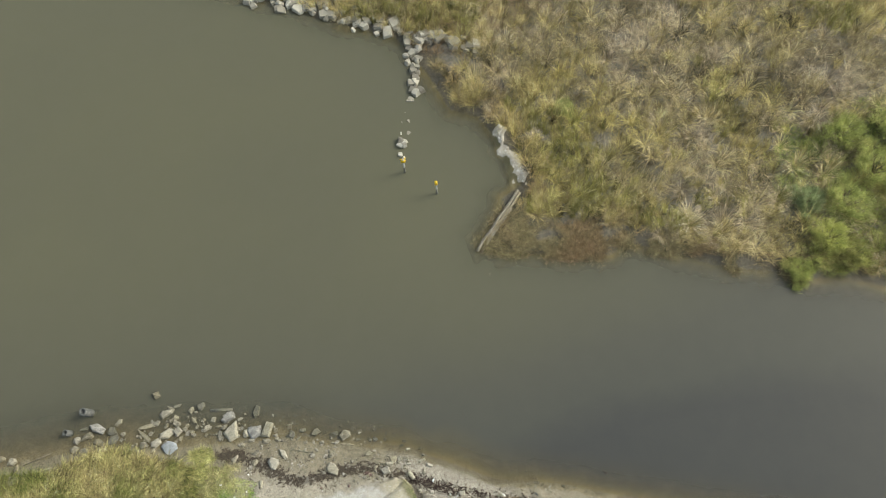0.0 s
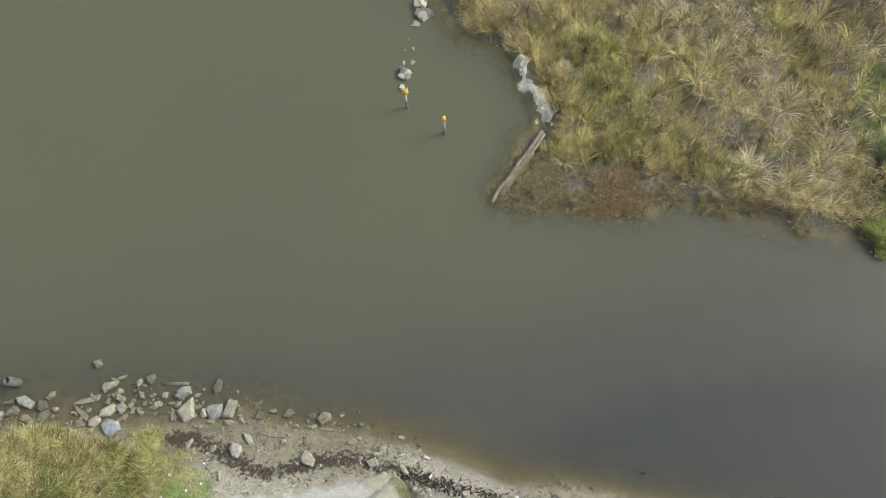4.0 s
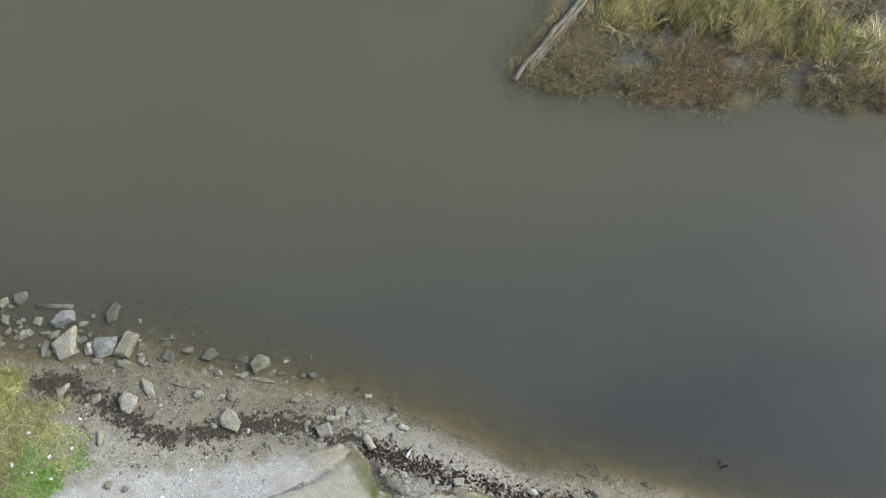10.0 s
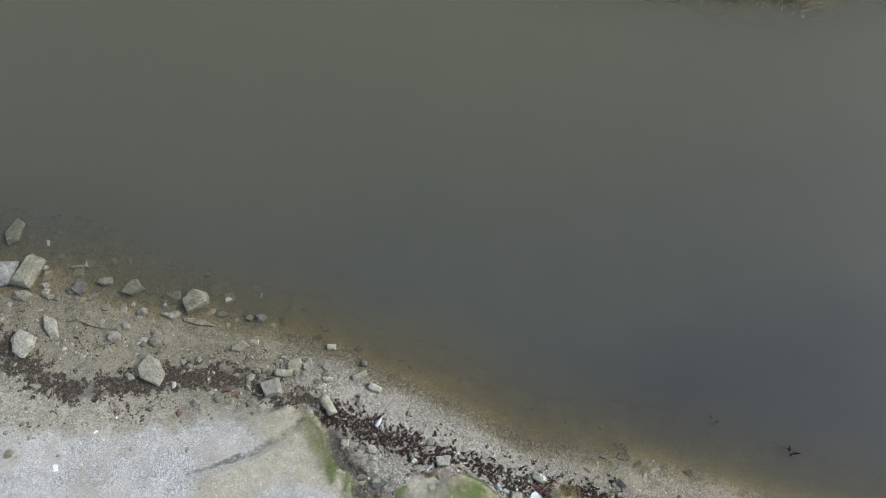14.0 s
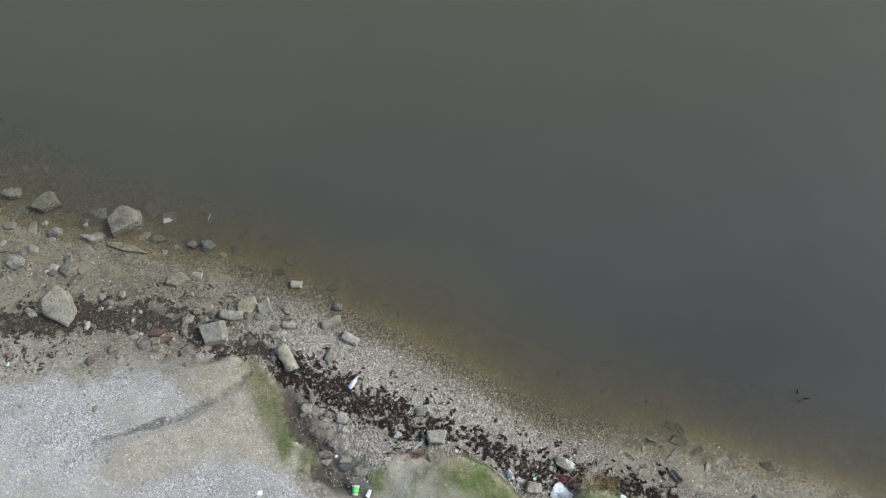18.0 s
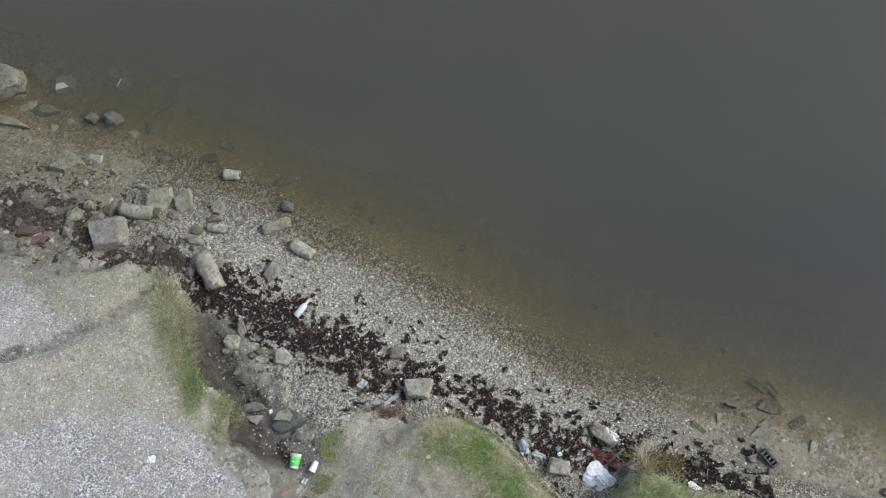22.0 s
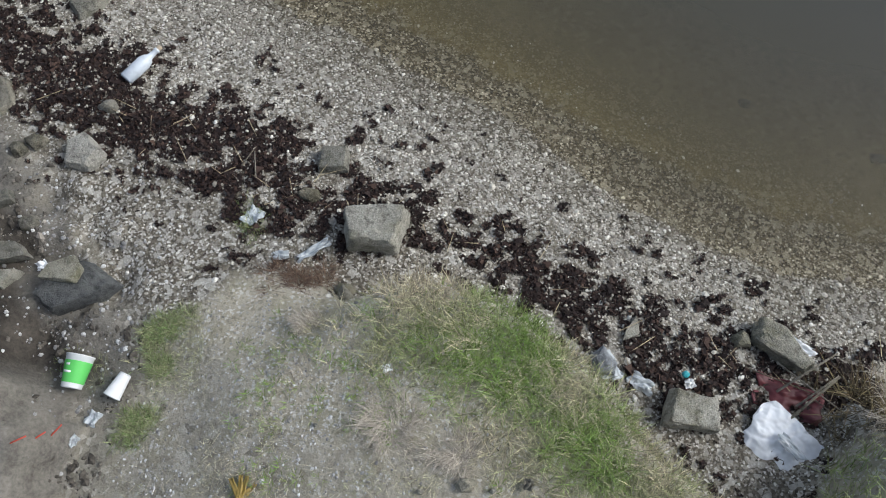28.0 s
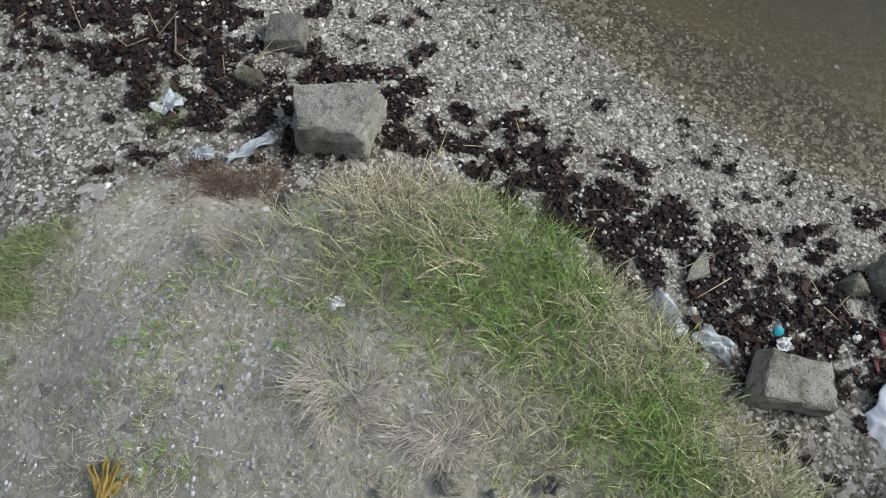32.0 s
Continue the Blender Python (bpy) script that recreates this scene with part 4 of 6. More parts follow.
stones([(3.45, -0.54, 0.14, 0.1, 60, "sC"), (2.85, -0.62, 0.13, 0.07, -20, "sS"), (3.02, -0.5, 0.09, 0.06, 10, "tS"), (3.3, 0.0, 0.16, 0.05, -20, "sW+")], "in silt among shells", "stones of the eastern beach", 470)
stones([(3.72, 0.0, 0.32, 0.16, -8, "sW"), (5.02, -0.38, 0.25, 0.14, -19, "tW"), (4.75, -0.83, 0.13, 0.08, -29, "tS"), (3.3, 0.6, 0.12, 0.1, 0, "tW"),
        (1.9, 1.05, 0.1, 0.07, 0, "tW"), (0.4, 1.7, 0.16, 0.1, 30, "tW"), (2.6, 0.75, 0.12, 0.08, 0, "tW")], "under shallow water", "sunken stones", 480)


# ---- wrack, shells and grit ----
def kept(n, x0, x1, y0, y1, density):
    """Random places in a box, kept with the chance that density gives."""
    x, y = rng.uniform(x0, x1, n), rng.uniform(y0, y1, n)
    ok = rng.random(n) < density(x, y)
    return x[ok], y[ok]


def bare(x, y):
    """One on the beach, nothing on the turf banks."""
    return 1 - np.maximum.reduce([smooth(-0.04, 0.04, inside_dist(q, x, y)) for q in (WEST, EAST, THIRD, LEFT)])


def wrack_density(x, y):
    r = line_dist(SEAWEED_LINE, x, y)
    half = np.interp(x, [-12, -9, -6, -4, -2.4, -1.2, 0.3, 1.5, 3.5, 5], [0.3, 0.3, 0.3, 0.28, 0.22, 0.32, 0.2, 0.28, 0.16, 0.1])
    fine = np.where(x > -2.6, fbm(x, y, 19, 3), fbm(x, y, 9, 3))
    patch = smooth(0.0, 0.1, fine + 0.35 * fbm(x, y, 4, 2) + 0.3 * smooth(half * 0.8, 0.0, r) - 0.06 + 0.14 * smooth(-0.5, -1.2, x))
    seaward = smooth(0.8, 0.25, r) * smooth(0.4, 0.55, fine + 0.25 * fbm(x, y, 2, 2)) * (beach(x, y) > 0.12)
    return np.clip(smooth(half * 1.35, half * 0.6, r) * patch + 0.9 * seaward, 0, 1) * bare(x, y)


lump_v, lump_f = ico(2)
lump_v = lump_v * (1 + 0.75 * rng.normal(0, 0.4, (len(lump_v), 1)))
leaf_q = np.linalg.qr(rng.normal(0, 1, (12, 3, 3)))[0]
leaf_t = np.array([[1, 0, 0], [-0.5, 0.87, 0], [-0.5, -0.87, 0]]) * 0.62
small_v = (rng.normal(0, 0.38, (12, 1, 3)) + np.einsum("nij,kj->nki", leaf_q, leaf_t)).reshape(-1, 3)
small_f = np.arange(36).reshape(12, 3)
x, y = kept(110000, -2.6, 3.6, -1.1, 1.4, wrack_density)
s = rng.gamma(3.0, 0.0031, len(x)) + 0.005
pieces = [scatter(small_v, small_f, np.stack([x, y, height(x, y) + s * 0.2], 1), np.stack([s * rng.uniform(0.8, 1.5, len(x)), s * 0.8, s * 0.6], 1),
                  rng.uniform(0, 6.3, len(x)), rng.normal(0, 0.3, len(x)))]
x, y = kept(500, -2.6, 3.6, -1.1, 1.4, wrack_density)
s = rng.uniform(0.012, 0.028, len(x))
pieces.append(scatter(lump_v, lump_f, np.stack([x, y, height(x, y) + s * 0.1], 1), np.stack([s * rng.uniform(0.8, 1.6, len(x)), s, s * 0.4], 1),
                      rng.uniform(0, 6.3, len(x)), rng.normal(0, 0.2, len(x))))
v, f, _ = merge(*pieces)
tagged(np_object("seaweed_wrack", v, f, WRACK), "dark brown dried seaweed wrack in a band along the beach", "seaweed", kind="stuff")
x, y = kept(80000, -12.4, -2.6, 0.9, 4.0, lambda x, y: np.clip(wrack_density(x, y) + 0.07 * smooth(0.0, 0.3, beach(x, y)) * smooth(0.1, 0.35, fbm(x, y, 2.5, 3)) * bare(x, y), 0, 1))
s = rng.gamma(3.0, 0.0042, len(x)) + 0.006
v, f = (scatter(small_v, small_f, np.stack([x, y, height(x, y) + s * 0.1], 1), np.stack([s * rng.uniform(0.8, 1.7, len(x)), s, s * 0.3], 1),
                      rng.uniform(0, 6.3, len(x)), rng.normal(0, 0.2, len(x))))
tagged(np_object("muddy_wrack", v, f, OLD_WRACK), "muddy brown seaweed and plant wrack along the upper foreshore", "seaweed", kind="stuff")


def shell_density(x, y):
    d = beach(x, y)
    band = (0.22 * smooth(-0.7, -0.3, d) + 0.78 * smooth(-0.1, 0.28, d)) * smooth(2.2, 0.6, d) * (0.5 + 0.5 * smooth(-0.3, 0.4, fbm(x, y, 2.5, 3)))
    lx, ly = np.array(SEAWEED_LINE).T
    band = band * (1 - 0.65 * smooth(0.08, 0.3, np.interp(x, lx, ly) - y + 0.1 * fbm(x, y, 4, 2)))
    return np.clip(band * smooth(-5.5, -2.0, x) * (1 - 0.6 * smooth(2.2, 3.4, x)) * bare(x, y) * (1 - 0.25 * wrack_density(x, y)), 0, 1)


ring = np.array([[math.cos(a), math.sin(a) * 0.8, 0] for a in np.arange(7) * 2 * math.pi / 7] + [[0.15, 0, 0.42]])
ring_f = np.array([[k, (k + 1) % 7, 7] for k in range(7)])
x, y = kept(75000, -4.5, 5.5, -1.3, 2.6, shell_density)
x2, y2 = kept(120000, -2.2, 3.4, -1.0, 1.6, lambda x, y: shell_density(x, y) * smooth(-0.3, 0.15, beach(x, y)))
x, y = np.concatenate([x, x2]), np.concatenate([y, y2])
s = rng.gamma(2.0, 0.0019, len(x)) + 0.002
v, f = scatter(ring, ring_f, np.stack([x, y, height(x, y) + 0.016 * np.maximum(rng.random(len(x)) - 0.55, 0) * 2.2 * (wrack_density(x, y) > 0.25)], 1), np.stack([s, s, s * rng.uniform(0.5, 1.4, len(x))], 1), rng.uniform(0, 6.3, len(x)), rng.normal(0, 0.35, len(x)))
tagged(np_object("shell_grit", v, f, SHELLS), "broken white, cream and brown shells strewn on the beach", "shells", kind="stuff")
pebble_v, pebble_f = ico(1)
x, y = kept(44000, -9, 2.5, -1.7, 1.3, lambda x, y: smooth(-0.3, 0.3, inside_dist(WEST, x, y)) * smooth(0.2, 0.8, line_dist(WEST_EDGE, x, y)) * smooth(-9, -3, x)
            + 0.95 * smooth(0.05, 0.2, inside_dist(EAST, x, y)) * smooth(0.9, -0.2, x) + 0.8 * bare(x, y) * smooth(0.9, 0.3, np.hypot((x + 1.4) / 0.7, y + 0.5)))
s = (rng.gamma(2.2, 0.0021, len(x)) + 0.0022) * np.where(x > -0.9, 0.6, 1.0)
v, f = scatter(pebble_v, pebble_f, np.stack([x, y, height(x, y)], 1), np.stack([s, s * 0.8, s * 0.6], 1), rng.uniform(0, 6.3, len(x)), rng.normal(0, 0.3, len(x)))
tagged(np_object("loose_gravel", v, f, PEBBLES), "loose pale grey gravel on the bare ground", "gravel", kind="stuff")
x, y = kept(5000, -12, -2.5, 0.2, 4.2, lambda x, y: smooth(0.0, 0.3, beach(x, y)) * (1 - smooth(0, 0.3, inside_dist(LEFT, x, y))) * (1 - 0.9 * smooth(-0.3, 0.1, inside_dist(WEST, x, y))) * smooth(-0.2, 0.3, fbm(x, y, 1.5, 3)))
s = rng.gamma(1.5, 0.0085, len(x)) + 0.006
v, f = scatter(pebble_v * (1 + 0.3 * rng.normal(0, 0.4, (len(pebble_v), 1))), pebble_f, np.stack([x, y, height(x, y)], 1), np.stack([s * 1.3, s * 0.8, s * 0.6], 1),
               rng.uniform(0, 6.3, len(x)), rng.normal(0, 0.3, len(x)))
tagged(np_object("rubble", v, f, RUBBLE), "small pale stones and rubble on the muddy foreshore", "rubble", kind="stuff")


# crumbled soil in the gully
x, y = kept(9000, -2.7, -0.8, -1.6, 0.9, lambda x, y: bare(x, y) * smooth(0.55, 0.1, np.minimum(line_dist(WEST_EDGE, x, y), 1.6 * line_dist([(-0.9, -0.52), (-1.0, -1.4)], x, y))) * smooth(-0.25, 0.25, fbm(x, y, 5, 3)))
s = rng.gamma(1.4, 0.004, len(x)) + 0.003
v, f = scatter(pebble_v * (1 + 0.35 * rng.normal(0, 0.9, (len(pebble_v), 1))), pebble_f, np.stack([x, y, height(x, y)], 1), np.stack([s * 1.2, s, s * 0.8], 1),
               rng.uniform(0, 6.3, len(x)), rng.normal(0, 0.4, len(x)))
CLODS = island_material("soil_clods", (0.0, (0.04, 0.035, 0.03)), (0.6, (0.11, 0.098, 0.082)), (0.9, (0.2, 0.182, 0.155)), (1.0, (0.34, 0.31, 0.27)), rough=0.9)
tagged(np_object("soil_clods", v, f, CLODS), "crumbled dark soil and small clods in the eroded gully", "soil", kind="stuff")


# ---- grass of the near banks ----
def tint_mix(a, b, w):
    return np.array(a)[None] * (1 - w[:, None]) + np.array(b)[None] * w[:, None]


GREEN, STRAW = (0.19, 0.27, 0.07), (0.48, 0.42, 0.29)


def on_ground(x, y, lift=0.0):
    return np.stack([x, y, height(x, y) + lift], 1)


sets = []
# lush overhanging fringe of the middle bank
x, y = kept(9000, -1.0, 1.7, -1.7, -0.2, lambda x, y: smooth(0.62, 0.15, line_dist(EAST_EDGE, x, y)) * (inside_dist(EAST, x, y) > 0) * smooth(-0.1, 0.35, x + 0.3 * fbm(x, y, 3, 2)))
w = np.clip(0.68 + 2.3 * fbm(x, y, 3.2, 3) - 0.45 * smooth(0.05, 0.3, line_dist(EAST_EDGE, x, y)) + 0.5 * smooth(0.3, 0.6, line_dist(EAST_EDGE, x, y)) + rng.normal(0, 0.2, len(x)), 0, 1)
sets.append(tufts(on_ground(x, y), 9, 0.03, 0.1 + 0.05 * fbm(x, y, 4), 0.002, 0.6, 0.8, tint_mix(GREEN, STRAW, w), jitter=0.28))
x, y = kept(750, -0.2, 1.7, -1.7, -0.2, lambda x, y: smooth(0.6, 0.1, line_dist(EAST_EDGE, x, y)) * (inside_dist(EAST, x, y) > 0.02) * smooth(-0.1, 0.3, fbm(x, y, 5, 2) + 0.1))
sets.append(tufts(on_ground(x, y, 0.02), 7, 0.03, np.full(len(x), 0.11), 0.0015, 0.85, 0.6, tint_mix(STRAW, (0.56, 0.5, 0.33), rng.random(len(x))), jitter=0.2, combed=2.4 + 2 * fbm(x, y, 1.5, 2)))
# short dry sward on top of the middle bank
x, y = kept(11000, -1.0, 1.6, -1.7, -0.28, lambda x, y: smooth(0, 0.12, inside_dist(EAST, x, y)) * smooth(-0.1, 0.3, fbm(x, y, 4, 3) + 0.3 * smooth(-0.1, 0.5, x)))
w = np.clip(0.8 + 0.9 * fbm(x, y, 2.5, 3), 0, 1)
sets.append(tufts(on_ground(x, y), 6, 0.03, 0.03 + 0.012 * fbm(x, y, 3), 0.0015, 1.1, 0.4, tint_mix((0.26, 0.3, 0.12), (0.44, 0.385, 0.3), w), jitter=0.3, mottle=0.15))
# west bank: green rim, then dry short grass
x, y = kept(15000, -3.1, -1.3, -0.75, 1.1, lambda x, y: smooth(0.36, 0.1, west_bank(x, y)) * (west_bank(x, y) > 0.03) * smooth(-0.7, -0.3, y) * smooth(1.05, 0.85, y) * smooth(-0.12, 0.25, fbm(x, y, 3.4, 3) + 0.32))
w = np.clip(0.3 + 1.6 * fbm(x, y, 3.2, 3) + 1.2 * smooth(0.15, 0.4, west_bank(x, y)) + rng.normal(0, 0.2, len(x)), 0, 1)
sets.append(tufts(on_ground(x, y), 7, 0.03, 0.085 + 0.04 * fbm(x, y, 4), 0.0034, 0.75, 0.8, tint_mix((0.2, 0.235, 0.095), (0.4, 0.36, 0.24), w), jitter=0.32))
# grass hanging over the broken edge into the gully
s = rng.uniform(0, 1, 1500)
ex, ey = np.array(WEST_EDGE[1:-2]).T
k = np.linspace(0, 1, len(ex))
x, y = np.interp(s, k, ex) + rng.normal(0.0, 0.07, 1500), np.interp(s, k, ey) + rng.normal(0.0, 0.07, 1500)
ok = (fbm(x, y, 2.0, 2) > -0.1) & (y > -0.5) & (np.abs(west_bank(x, y) - 0.05) < 0.05)
x, y = x[ok], y[ok]
sets.append(tufts(np.stack([x, y, np.maximum(height(x, y), 0.5)], 1), 6, 0.02, np.full(len(x), 0.13), 0.0026, 1.0, 1.2, tint_mix((0.2, 0.22, 0.09), (0.36, 0.31, 0.21), rng.random(len(x))), jitter=0.3, combed=np.full(len(x), 0.7)))
x, y = kept(9000, -5.2, -1.2, -1.6, 0.8, lambda x, y: (west_bank(x, y) > 0.04) * np.maximum(0.6 * smooth(1.3, 0.4, line_dist(WEST_EDGE, x, y)) * smooth(-0.8, -0.2, y) * smooth(-0.3, 0.2, fbm(x, y, 3, 3)), 0.4 * smooth(0.5, 0.1, line_dist(CREASE, x, y + 0.3)) * smooth(-0.1, 0.3, fbm(x, y, 2.5, 2))))
w = np.clip(0.8 + 0.6 * fbm(x, y, 2, 3), 0, 1)
sets.append(tufts(on_ground(x, y), 4, 0.03, 0.045 + 0.02 * fbm(x, y, 3), 0.003, 0.9, 0.5, tint_mix((0.24, 0.25, 0.11), (0.36, 0.325, 0.235), w), jitter=0.3))
# east bank
x, y = kept(11000, 1.7, 5.5, -2.2, -0.6, lambda x, y: smooth(-0.04, 0.06, inside_dist(THIRD, x, y)))
w = np.clip(0.5 + 0.8 * fbm(x, y, 2.5, 3), 0, 1)
sets.append(tufts(on_ground(x, y), 6, 0.03, 0.11 + 0.04 * fbm(x, y, 3), 0.0035, 0.6, 0.7, tint_mix(GREEN, STRAW, w)))
# sparse green sprigs on the gritty turf, and grass farther back
x, y = kept(900, -0.95, 0.7, -1.7, -0.36, lambda x, y: (inside_dist(EAST, x, y) > 0.06) * smooth(0.0, 0.4, fbm(x, y, 2.6, 3) + 0.15))
sets.append(tufts(on_ground(x, y), 9, 0.02, np.full(len(x), 0.04), 0.0025, 0.8, 0.5, tint_mix((0.17, 0.27, 0.05), (0.28, 0.32, 0.12), rng.random(len(x)))))
x, y = kept(5000, -1.0, 7, -5.5, -1.6, lambda x, y: np.maximum(inside_dist(EAST, x, y), inside_dist(THIRD, x, y)) > 0.05)
w = np.clip(0.6 + 1.2 * fbm(x, y, 1.6, 3), 0, 1)
sets.append(tufts(on_ground(x, y), 6, 0.05, 0.1 + 0.04 * fbm(x, y, 3), 0.005, 0.8, 0.6, tint_mix(GREEN, STRAW, w), jitter=0.25))
# weeds in the gully, and the green inner edge of the middle bank
x, y = kept(500, -1.9, -0.82, -1.4, -0.45, lambda x, y: smooth(0.1, 0.4, fbm(x, y, 4, 2) + 0.4 * smooth(0.15, 0.05, np.abs(inside_dist(EAST, x, y)))))
sets.append(tufts(on_ground(x, y), 5, 0.02, np.full(len(x), 0.05), 0.0022, 0.8, 0.6, tint_mix((0.15, 0.2, 0.07), STRAW, rng.random(len(x)) * 0.7)))
x, y = kept(5200, -1.05, -0.7, -1.15, -0.4, lambda x, y: smooth(0.09, 0.0, np.abs(inside_dist(EAST, x, y) - 0.03 + 0.06 * fbm(x, y, 5, 2))) * smooth(0.0, 0.3, fbm(x, y, 6, 2) + 0.12) * smooth(-1.15, -0.95, y) * smooth(-0.45, -0.6, y))
sets.append(tufts(on_ground(x, y), 7, 0.02, rng.uniform(0.03, 0.065, len(x)), 0.0017, 0.9, 0.7, tint_mix((0.15, 0.22, 0.07), (0.4, 0.36, 0.23), np.clip(rng.normal(0.35, 0.3, len(x)), 0, 1)), jitter=0.3))
x, y = rng.normal(-0.6, 0.035, 60), rng.normal(0.0, 0.05, 60)
sets.append(tufts(on_ground(x, y), 5, 0.015, np.full(len(x), 0.05), 0.0018, 0.9, 0.6, tint_mix((0.13, 0.2, 0.07), (0.36, 0.33, 0.15), rng.random(len(x)) * 0.7)))
v, f, t = merge(*sets)
tagged(np_object("bank_grass", v, f, BLADE, t), "short green and straw-coloured grass on the eroded turf banks", "grass", kind="stuff")

sets = []
x, y = kept(2600, -24, -12.6, -0.6, 4.6, lambda x, y: smooth(-0.05, 0.25, inside_dist(LEFT, x, y)))
w = np.clip(0.42 + 1.2 * fbm(x, y, 0.9, 3) + rng.normal(0, 0.28, len(x)), 0, 1)
sets.append(tufts(on_ground(x, y), 32, 0.12, (0.8 + 0.25 * fbm(x, y, 0.8)) * rng.uniform(0.6, 1.2, len(x)), 0.014, 1.0, 0.6, tint_mix((0.15, 0.17, 0.045), (0.46, 0.38, 0.18), w), jitter=0.4, combed=0.2 + 3.2 * fbm(x, y, 0.45, 2), mottle=0.4))
# low brown undergrowth, tinted dark for the shaded gaps in the long grass
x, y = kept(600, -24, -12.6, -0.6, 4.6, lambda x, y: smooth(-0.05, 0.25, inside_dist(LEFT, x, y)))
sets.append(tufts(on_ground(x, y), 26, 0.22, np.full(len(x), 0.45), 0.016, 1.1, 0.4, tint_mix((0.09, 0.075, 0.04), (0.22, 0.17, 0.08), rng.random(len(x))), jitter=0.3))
# pale clump beside the trodden gap, and the bright green patch
x, y = kept(900, -13.6, -11.0, -0.5, 2.9, lambda x, y: smooth(-0.25, 0.15, fbm(x, y, 1.3, 3)) * smooth(-11.3, -12.3, x - 0.25 * y) * (1 - smooth(0.0, 0.3, inside_dist(LEFT, x, y))))
sets.append(tufts(on_ground(x, y), 18, 0.1, np.full(len(x), 0.3), 0.009, 0.95, 0.6, tint_mix((0.2, 0.23, 0.07), (0.42, 0.36, 0.2), rng.random(len(x))), jitter=0.35, mottle=0.25))
x, y = kept(420, -14, -12.0, 2.3, 4.1, lambda x, y: smooth(1.0, 0.6, np.hypot((x + 12.95) / 0.85, (y - 3.2) / 0.85)) * smooth(-0.3, 0.2, fbm(x, y, 1.6, 2)))
sets.append(tufts(on_ground(x, y), 22, 0.1, np.full(len(x), 0.42), 0.009, 0.9, 0.6, tint_mix((0.24, 0.27, 0.07), (0.46, 0.42, 0.2), rng.random(len(x))), jitter=0.35, mottle=0.25))
x, y = kept(2600, -13.0, -9.8, -0.5, 3.0, lambda x, y: smooth(1.1, 0.55, np.hypot((x + 11.35) / 1.35, (y - 1.2) / 1.4) + 0.6 * fbm(x, y, 1.3, 3)))
sets.append(tufts(on_ground(x, y), 10, 0.06, 0.11 + 0.04 * fbm(x, y, 2), 0.013, 0.85, 0.5, tint_mix((0.15, 0.27, 0.05), (0.38, 0.38, 0.17), np.clip(0.35 + 1.3 * fbm(x, y, 1.5, 2) + rng.normal(0, 0.2, len(x)), 0, 1)), jitter=0.3))
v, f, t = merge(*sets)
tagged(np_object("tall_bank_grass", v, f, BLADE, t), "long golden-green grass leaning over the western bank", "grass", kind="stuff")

# fallen straw and stems on the banks
n = 900
x, y = kept(n * 3, -1.0, 1.5, -1.7, -0.35, lambda x, y: 0.45 * smooth(0.02, 0.1, inside_dist(EAST, x, y)))
v, f, t = blades(on_ground(x, y, 0.012), rng.uniform(0.02, 0.07, len(x)), np.full(len(x), 0.0016), rng.uniform(0, 6.3, len(x)), rng.uniform(1.35, 1.55, len(x)),
                 rng.normal(0, 0.05, len(x)), np.tile([[0.5, 0.45, 0.33]], (len(x), 1)))
x, y = kept(420, -2, 3, -0.9, 0.6, lambda x, y: 0.6 * smooth(0.3, 0.1, line_dist(SEAWEED_LINE, x, y)) * bare(x, y))
v2, f2, t2 = blades(on_ground(x, y, 0.03), rng.uniform(0.05, 0.18, len(x)), np.full(len(x), 0.003), rng.uniform(0, 6.3, len(x)), rng.uniform(1.4, 1.55, len(x)),
                    rng.normal(0, 0.05, len(x)), np.tile([[0.42, 0.34, 0.22]], (len(x), 1)))
v, f, t = merge((v, f, t), (v2, f2, t2))
tagged(np_object("straw_litter", v, f, BLADE, t), "pale fallen straw lying over turf and wrack", "straw", kind="stuff")


def dry_tussock(x, y, radius, seed, label):
    c = on_ground(np.array([x]), np.array([y]), 0.0)
    k = np.repeat(c, 14, 0) + np.column_stack([rng.normal(0, radius * 0.4, (14, 2)), np.zeros(14)])
    v, f, t = tufts(k, 55, radius * 0.35, np.full(14, radius * 0.85), 0.0017, 1.15, 0.5, np.tile([[0.45, 0.4, 0.33]], (14, 1)), combed=np.arctan2(k[:, 1] - y, k[:, 0] - x) + 0.5)
    tagged(np_object("dry_tussock", v, f, BLADE, t), label, "grass", "dry tussocks")


dry_tussock(0.2, -0.94, 0.11, 1, "flattened dead grey-straw tussock on the turf bank")
dry_tussock(0.47, -1.03, 0.09, 2, "small dead straw tussock in short grass")
dry_tussock(0.75, -0.8, 0.07, 3, "small dead straw tussock in green grass")
dry_tussock(0.95, -1.2, 0.1, 4, "dead straw tussock near the edge of the bank")
dry_tussock(-0.2, -0.55, 0.07, 5, "thin dead straw tussock on gritty turf")
x, y = kept(15000, -1.0, 1.0, -1.75, -0.3, lambda x, y: (inside_dist(EAST, x, y) > 0.03) * smooth(0.85, 0.1, x) * smooth(-0.35, 0.25, fbm(x, y, 3, 3)))
s = rng.gamma(1.4, 0.0013, len(x)) + 0.0012
v, f = scatter(ring, ring_f, on_ground(x, y, 0.001), np.stack([s, s, s], 1), rng.uniform(0, 6.3, len(x)), rng.normal(0, 0.35, len(x)))
tagged(np_object("turf_grit", v, f, PEBBLES), "white shell grit strewn over the dry turf", "shells", kind="stuff")
c = np.column_stack([rng.normal(-0.3, 0.07, 26), rng.normal(-0.27, 0.03, 26), np.zeros(26)])
c[:, 2] = height(c[:, 0], c[:, 1])
